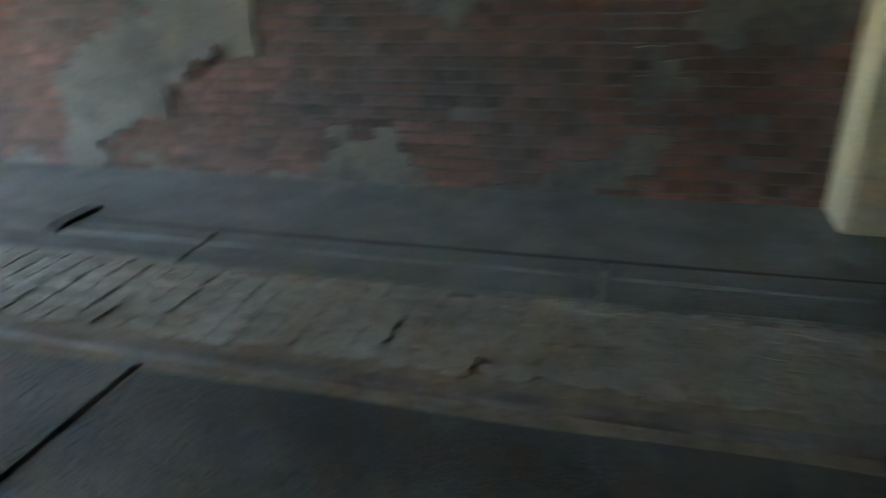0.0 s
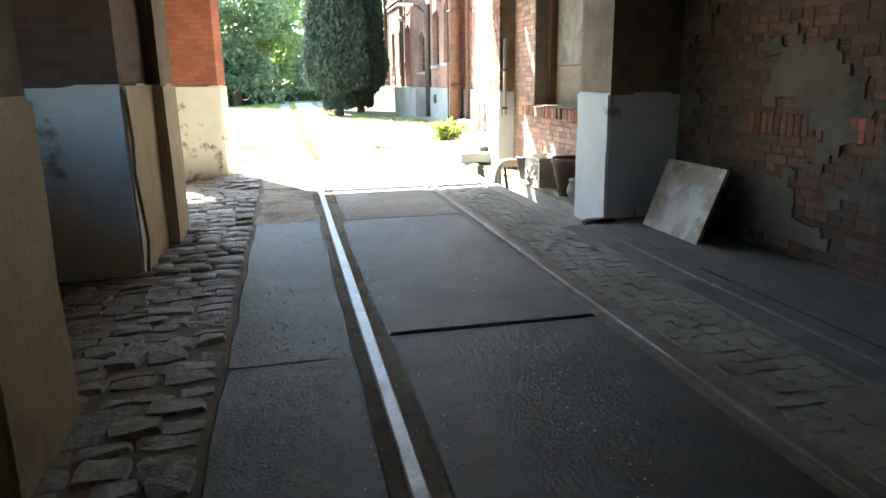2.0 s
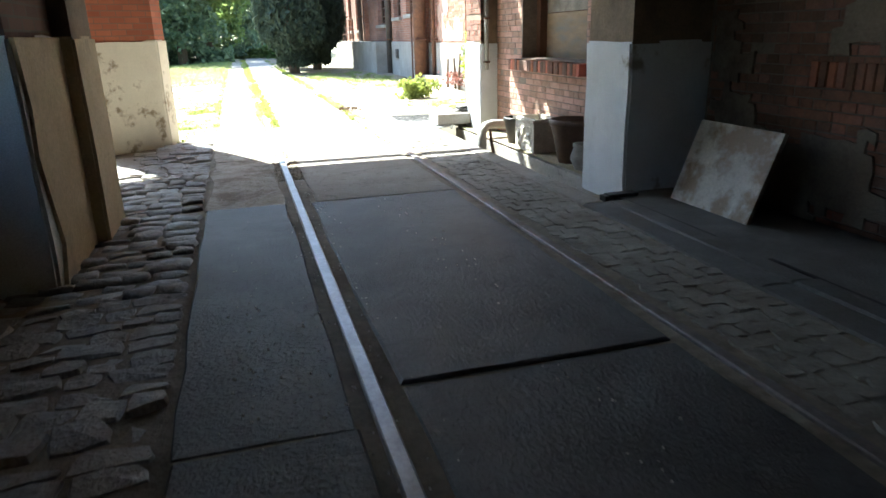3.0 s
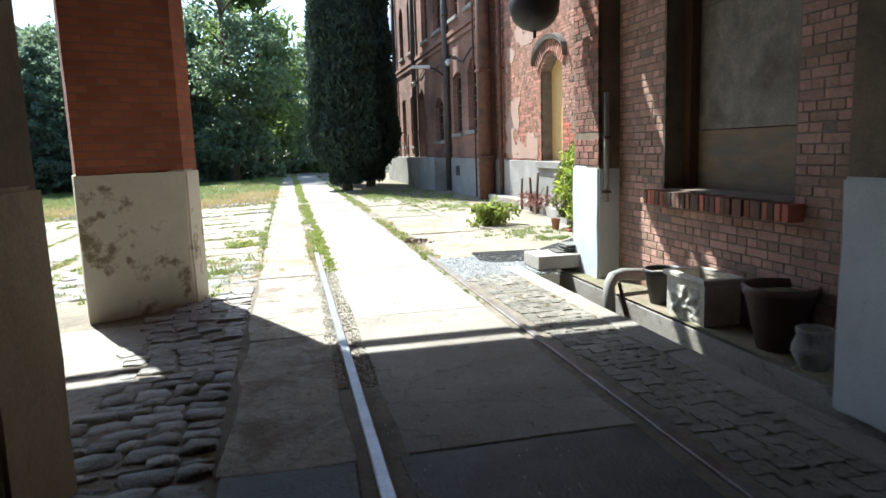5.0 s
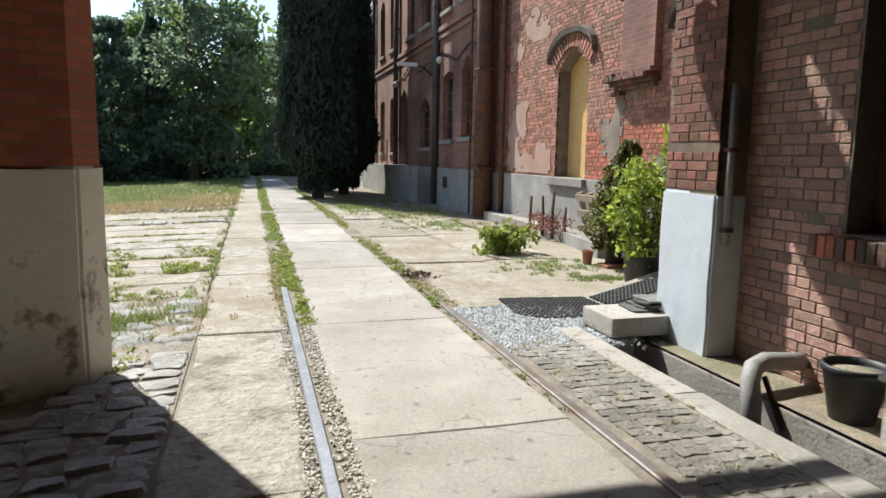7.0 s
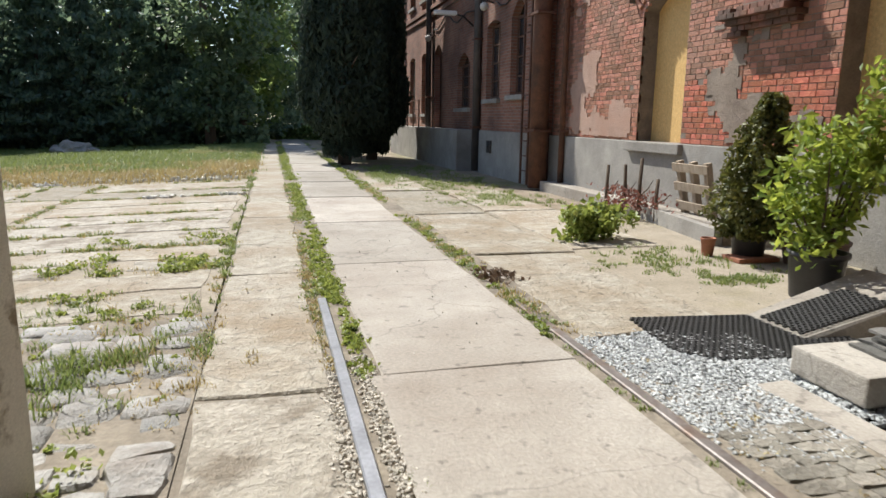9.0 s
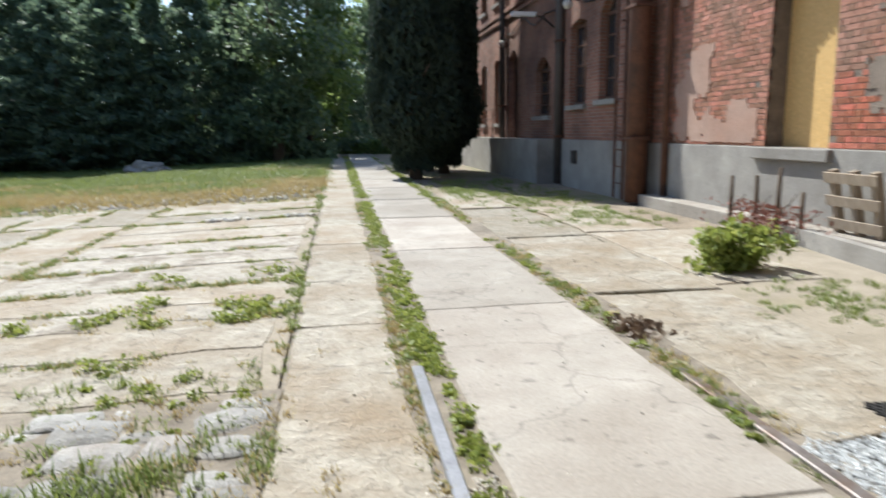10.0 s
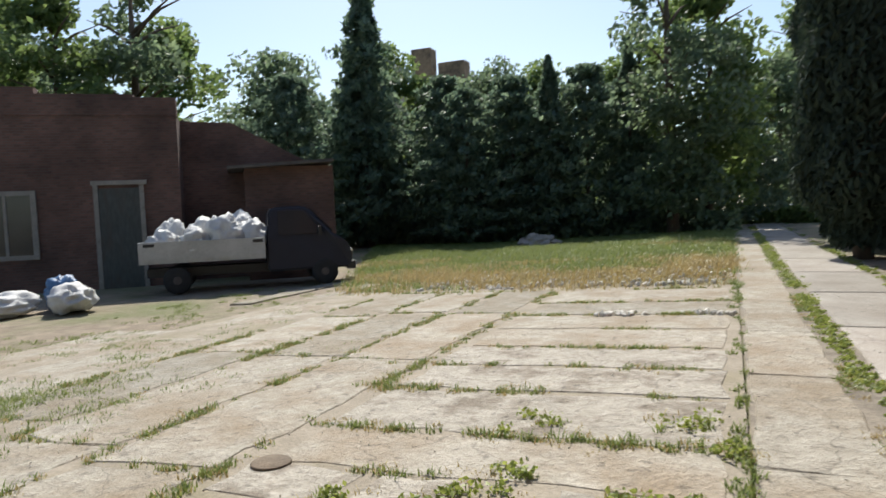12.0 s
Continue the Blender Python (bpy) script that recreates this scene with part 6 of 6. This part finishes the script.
tagged(leaves("leaf_litter", np.stack([r.normal(1.62, 0.09, 160), r.normal(15.1, 0.11, 160), r.uniform(-0.005, 0.03, 160)], 1), 0.045,
       leaf_mat("litter", (0.12, 0.08, 0.05), (0.22, 0.16, 0.1), 0.1), None, 66), "small heap of dry leaf litter on the slabs", "leaf litter", kind="stuff")

# ---- truck, sacks, shed ----
TURN = radians(39.7)
truck = thing("flatbed_truck", Matrix.Translation((-14.75, 25.9, level(-14) - 0.02)) @ Matrix.Rotation(TURN, 4, "Z"), "dark blue flatbed truck loaded with white sacks", "truck")
bm = bmesh.new()
prof = [(3.05, 0.42), (3.05, 1.3), (3.12, 1.98), (3.25, 2.08), (4.0, 2.09), (4.14, 2.03), (4.72, 1.36), (5.1, 1.14), (5.24, 0.86), (5.22, 0.42)]
sides = []
for y, s in ((-0.86, 1), (0.86, 1)):
    ring = []
    for x, z in prof:
        tuck = 0.0 if z < 1.3 else (z - 1.3) * 0.16
        ring.append(bm.verts.new((x, y - math.copysign(tuck, y), z)))
    sides.append(ring)
bm.faces.new(sides[0])
bm.faces.new(sides[1][::-1])
for i in range(len(prof)):
    bm.faces.new((sides[0][i], sides[1][i], sides[1][(i + 1) % len(prof)], sides[0][(i + 1) % len(prof)]))
bmesh.ops.recalc_face_normals(bm, faces=bm.faces[:])
bmesh.ops.bevel(bm, geom=bm.edges[:], offset=0.05, segments=3, affect="EDGES")
cab = part("cab", bm, TRUCK_BLUE, truck)
for y, s in ((-1, -1), (1, 1)):
    bm = bmesh.new()
    vs = [bm.verts.new((x, s * (0.872 - max(0.0, z - 1.3) * 0.16), z)) for x, z in ((3.35, 1.36), (4.5, 1.36), (4.02, 1.95), (3.35, 1.97))]
    bm.faces.new(vs)
    ext = bmesh.ops.extrude_face_region(bm, geom=bm.faces[:])
    bmesh.ops.translate(bm, vec=(0, -s * 0.03, 0), verts=[v for v in ext["geom"] if isinstance(v, bmesh.types.BMVert)])
    part("side_window", bm, CAB_GLASS, truck)
bm = bmesh.new()
vs = [bm.verts.new(p) for p in ((4.17, -0.68, 2.0), (4.17, 0.68, 2.0), (4.73, 0.77, 1.39), (4.73, -0.77, 1.39))]
bm.faces.new(vs)
ext = bmesh.ops.extrude_face_region(bm, geom=bm.faces[:])
bmesh.ops.translate(bm, vec=(0.02, 0, 0.018), verts=[v for v in ext["geom"] if isinstance(v, bmesh.types.BMVert)])
part("windscreen", bm, CAB_GLASS, truck)
part("mirror", one_box(4.35, 4.43, -1.06, -0.9, 1.3, 1.55, 0.02), BLACK_PLASTIC, truck)
part("bumper", one_box(5.1, 5.32, -0.84, 0.84, 0.36, 0.58, 0.03), BLACK_PLASTIC, truck)
for y in (-0.62, 0.62):
    part("headlight", one_box(5.12, 5.27, y - 0.14, y + 0.14, 0.72, 0.9, 0.02), CHROME, truck)
part("chassis", one_box(0.1, 5.0, -0.4, 0.4, 0.4, 0.62), BLACK_PLASTIC, truck)
part("bed_floor", one_box(0.0, 3.0, -0.95, 0.95, 0.78, 0.84), BED_GREY, truck)
for y in (-0.97, 0.95):
    part("side_panel", one_box(0.0, 3.0, y, y + 0.03, 0.84, 1.32, 0.006), BED_GREY, truck, "pale drop-side panel")
for x in (0.0, 2.97):
    part("end_panel", one_box(x, x + 0.03, -0.94, 0.94, 0.84, 1.32), BED_GREY, truck)
for x in (0.12, 2.7):
    part("latch", one_box(x, x + 0.25, -0.985, -0.97, 1.2, 1.28), BLACK_PLASTIC, truck)
for x in (0.85, 4.5):
    for y in (-0.78, 0.78):
        m = Matrix.Translation((x, y, 0.34)) @ Matrix.Rotation(radians(90), 4, "X")
        wheel = thing("wheel", (0, 0, 0), "", "")
        wheel.parent, wheel.matrix_basis = truck, m
        part("tyre", lathe(bmesh.new(), [(0.2, -0.1), (0.31, -0.1), (0.34, -0.06), (0.34, 0.06), (0.31, 0.1), (0.2, 0.1)], 24), TYRE, wheel)
        part("rim", lathe(bmesh.new(), [(0.06, -0.105), (0.19, -0.09), (0.2, 0.0), (0.19, 0.09), (0.06, 0.105)], 20), GUTTER, wheel)


def sack(place, sx, sy, sz, seed, material=None, label="bulging crumpled white plastic sack", group="white sacks"):
    bm = bmesh.new()
    bmesh.ops.create_icosphere(bm, subdivisions=4, radius=1.0)
    o = Vector((seed * 3.1, seed * 1.7, 0))
    for v in bm.verts:
        d = v.co.copy()
        k = 1.12 + 0.3 * noise.noise(d * 1.2 + o) - 0.36 * abs(noise.noise(Vector((d.x * 1.4, d.y * 1.4, d.z * 3.2)) + o)) \
            - 0.34 * abs(noise.noise(Vector((d.x * 3.8, d.y * 1.7, d.z * 1.7)) + o * 2)) - 0.09 * abs(noise.noise(d * 5 + o)) - 0.02 * abs(noise.noise(d * 11 + o))
        v.co = Vector((d.x * sx * k, d.y * sy * k, sz + max(d.z, -0.75) * sz * 1.2 * k))
        v.co.z = max(v.co.z, 0.0)
    for f in bm.faces:
        f.smooth = True
    t = thing("sack", Matrix.Translation(place) @ Matrix.Rotation(seed, 4, "Z"), label, "sack", group)
    part("bag", bm, material or SACK, t)
    return t


for i, (x, y, z, s) in enumerate(((0.55, -0.45, 0.84, 0.42), (1.3, -0.5, 0.84, 0.46), (2.05, -0.45, 0.84, 0.52), (2.65, -0.4, 0.84, 0.46), (0.7, 0.4, 0.84, 0.46), (1.5, 0.4, 0.84, 0.5), (2.4, 0.4, 0.84, 0.54))):
    p = truck.matrix_world @ Vector((x, y, z))
    sack(p, s, s * 0.95, s * (0.98 if i > 1 else 0.8), i + 1.0, label="bulging crumpled white sack on the truck bed")
gz = level(-13) - 0.045
sack((-14.7, 22.2, gz), 0.66, 0.5, 0.25, 11.0, label="crumpled white sack lying on the ground")
sack((-13.6, 22.9, gz), 0.62, 0.45, 0.29, 12.0, label="crumpled white sack lying on the ground")
sack((-14.4, 23.3, gz), 0.4, 0.35, 0.36, 13.0, BLUE_BAG, "blue plastic bag beside white sacks", "bags on the ground")

shed = thing("brick_shed", Matrix.Translation((-19.3, 25.1, level(-18) - 0.05)) @ Matrix.Rotation(TURN, 4, "Z"), "low dark red brick shed with patched walls", "shed")
bm = bmesh.new()
prism(bm, [(-14, 0), (4.8, 0), (4.8, 6), (-14, 6)], -0.1, 4.9)
part("wall", bm, SHED_BRICK, shed)
bm = bmesh.new()
for a, b, h in ((-14.0, -4.0, 5.95), (-4.0, -1.4, 5.82), (-1.4, 1.2, 5.68), (1.2, 3.7, 5.5), (3.7, 4.82, 5.42)):
    box(bm, a, b, -0.03, 0.35, 4.9, h)
part("parapet", bm, SHED_BRICK, shed)
bm = bmesh.new()
vs = [(4.8, 4.9), (6.3, 4.85), (8.6, 3.6), (8.6, -0.1), (4.8, -0.1)]
lo = [bm.verts.new((x, 1.2, z)) for x, z in vs]
hi = [bm.verts.new((x, 5.0, z)) for x, z in vs]
bm.faces.new(lo[::-1])
bm.faces.new(hi)
for i in range(5):
    bm.faces.new((lo[i], lo[(i + 1) % 5], hi[(i + 1) % 5], hi[i]))
bmesh.ops.recalc_face_normals(bm, faces=bm.faces[:])
part("gable", bm, SHED_BRICK, shed)
part("lean_to", one_box(6.6, 9.2, -0.4, 3.0, -0.1, 3.35), SHED_BRICK, shed)
bm = bmesh.new()
box(bm, 6.3, 9.35, -0.8, 3.1, 3.37, 3.46, m=Matrix.Rotation(radians(-3), 4, "Y") @ Matrix.Translation((0, 0, -0.42)))
part("roof", bm, ROOF_TAR, shed)
part("door", one_box(2.62, 3.7, -0.05, 0.0, 0.0, 2.85), SHED_DOOR, shed, "faded grey-green plank door")
part("door_frame", box(box(box(bmesh.new(), 2.5, 2.62, -0.07, 0.02, 0, 2.95), 3.7, 3.82, -0.07, 0.02, 0, 2.95), 2.45, 3.9, -0.09, 0.02, 2.95, 3.07), SHED_FRAME, shed)
shed_win = part("window", box(box(box(box(bmesh.new(), -0.5, -0.36, -0.06, 0.02, 0.95, 2.85), 0.92, 1.06, -0.06, 0.02, 0.95, 2.85), -0.36, 0.92, -0.058, 0.02, 2.72, 2.85), -0.36, 0.92, -0.058, 0.02, 0.95, 1.08), SHED_FRAME, shed)
part("mullion", one_box(0.25, 0.33, -0.055, 0.0, 1.08, 2.72), SHED_FRAME, shed_win)
part("pane", one_box(-0.36, 0.92, -0.02, -0.01, 1.08, 2.72), GLASS, shed_win)

# ---- far things ----
house = thing("far_building", (-38.6, 91.3, -0.5), "distant dark apartment block behind the trees", "building")
part("wall", one_box(-4, 9, 0, 12, 0, 17.5), GREY_PLASTER, house)
for x, w, h in ((0.2, 2.7, 22.7), (3.9, 3.6, 20.6)):
    part("chimney", one_box(x, x + w, 1, 3, 17.5, h, 0.1), BROWN_PLASTER, house)
for k in range(4):
    for j in range(4):
        part("window", one_box(-3 + k * 3.0, -1.6 + k * 3.0, -0.05, 0.02, 3 + j * 3.6, 4.8 + j * 3.6), GLASS, house)
for x, y, a in ((-6.5, 62, 0.1), (3.4, 64, 1.5), (-12, 60, 0.0)):
    car = thing("parked_car", Matrix.Translation((x, y, level(x) - 0.04)) @ Matrix.Rotation(a, 4, "Z"), "distant white car parked behind the trees", "car", "distant parked cars")
    part("body", one_box(-2.1, 2.1, -0.85, 0.85, 0.35, 0.95, 0.14), WHITE_CAR, car)
    part("cabin", one_box(-1.1, 1.0, -0.75, 0.75, 0.93, 1.45, 0.16), GLASS, car)
    for wx in (-1.3, 1.3):
        for wy in (-0.78, 0.78):
            part("wheel", tube(bmesh.new(), [(wx, wy - 0.1, 0.31), (wx, wy + 0.1, 0.31)], 0.31, 14), TYRE, car)
heap = thing("rubble_heap", (-8.7, 42.0, level(-8.7) - 0.05), "small heap of grey rubble in the grass", "rubble")
bm = bmesh.new()
bmesh.ops.create_icosphere(bm, subdivisions=4, radius=1.0)
for v in bm.verts:
    k = 1 + 0.5 * noise.noise(v.co * 2.5)
    v.co = Vector((v.co.x * 0.9 * k, v.co.y * 0.6 * k, max(v.co.z, 0) * 0.5 * k))
part("mound", bm, GREY_PLASTER, heap)
settle(before)
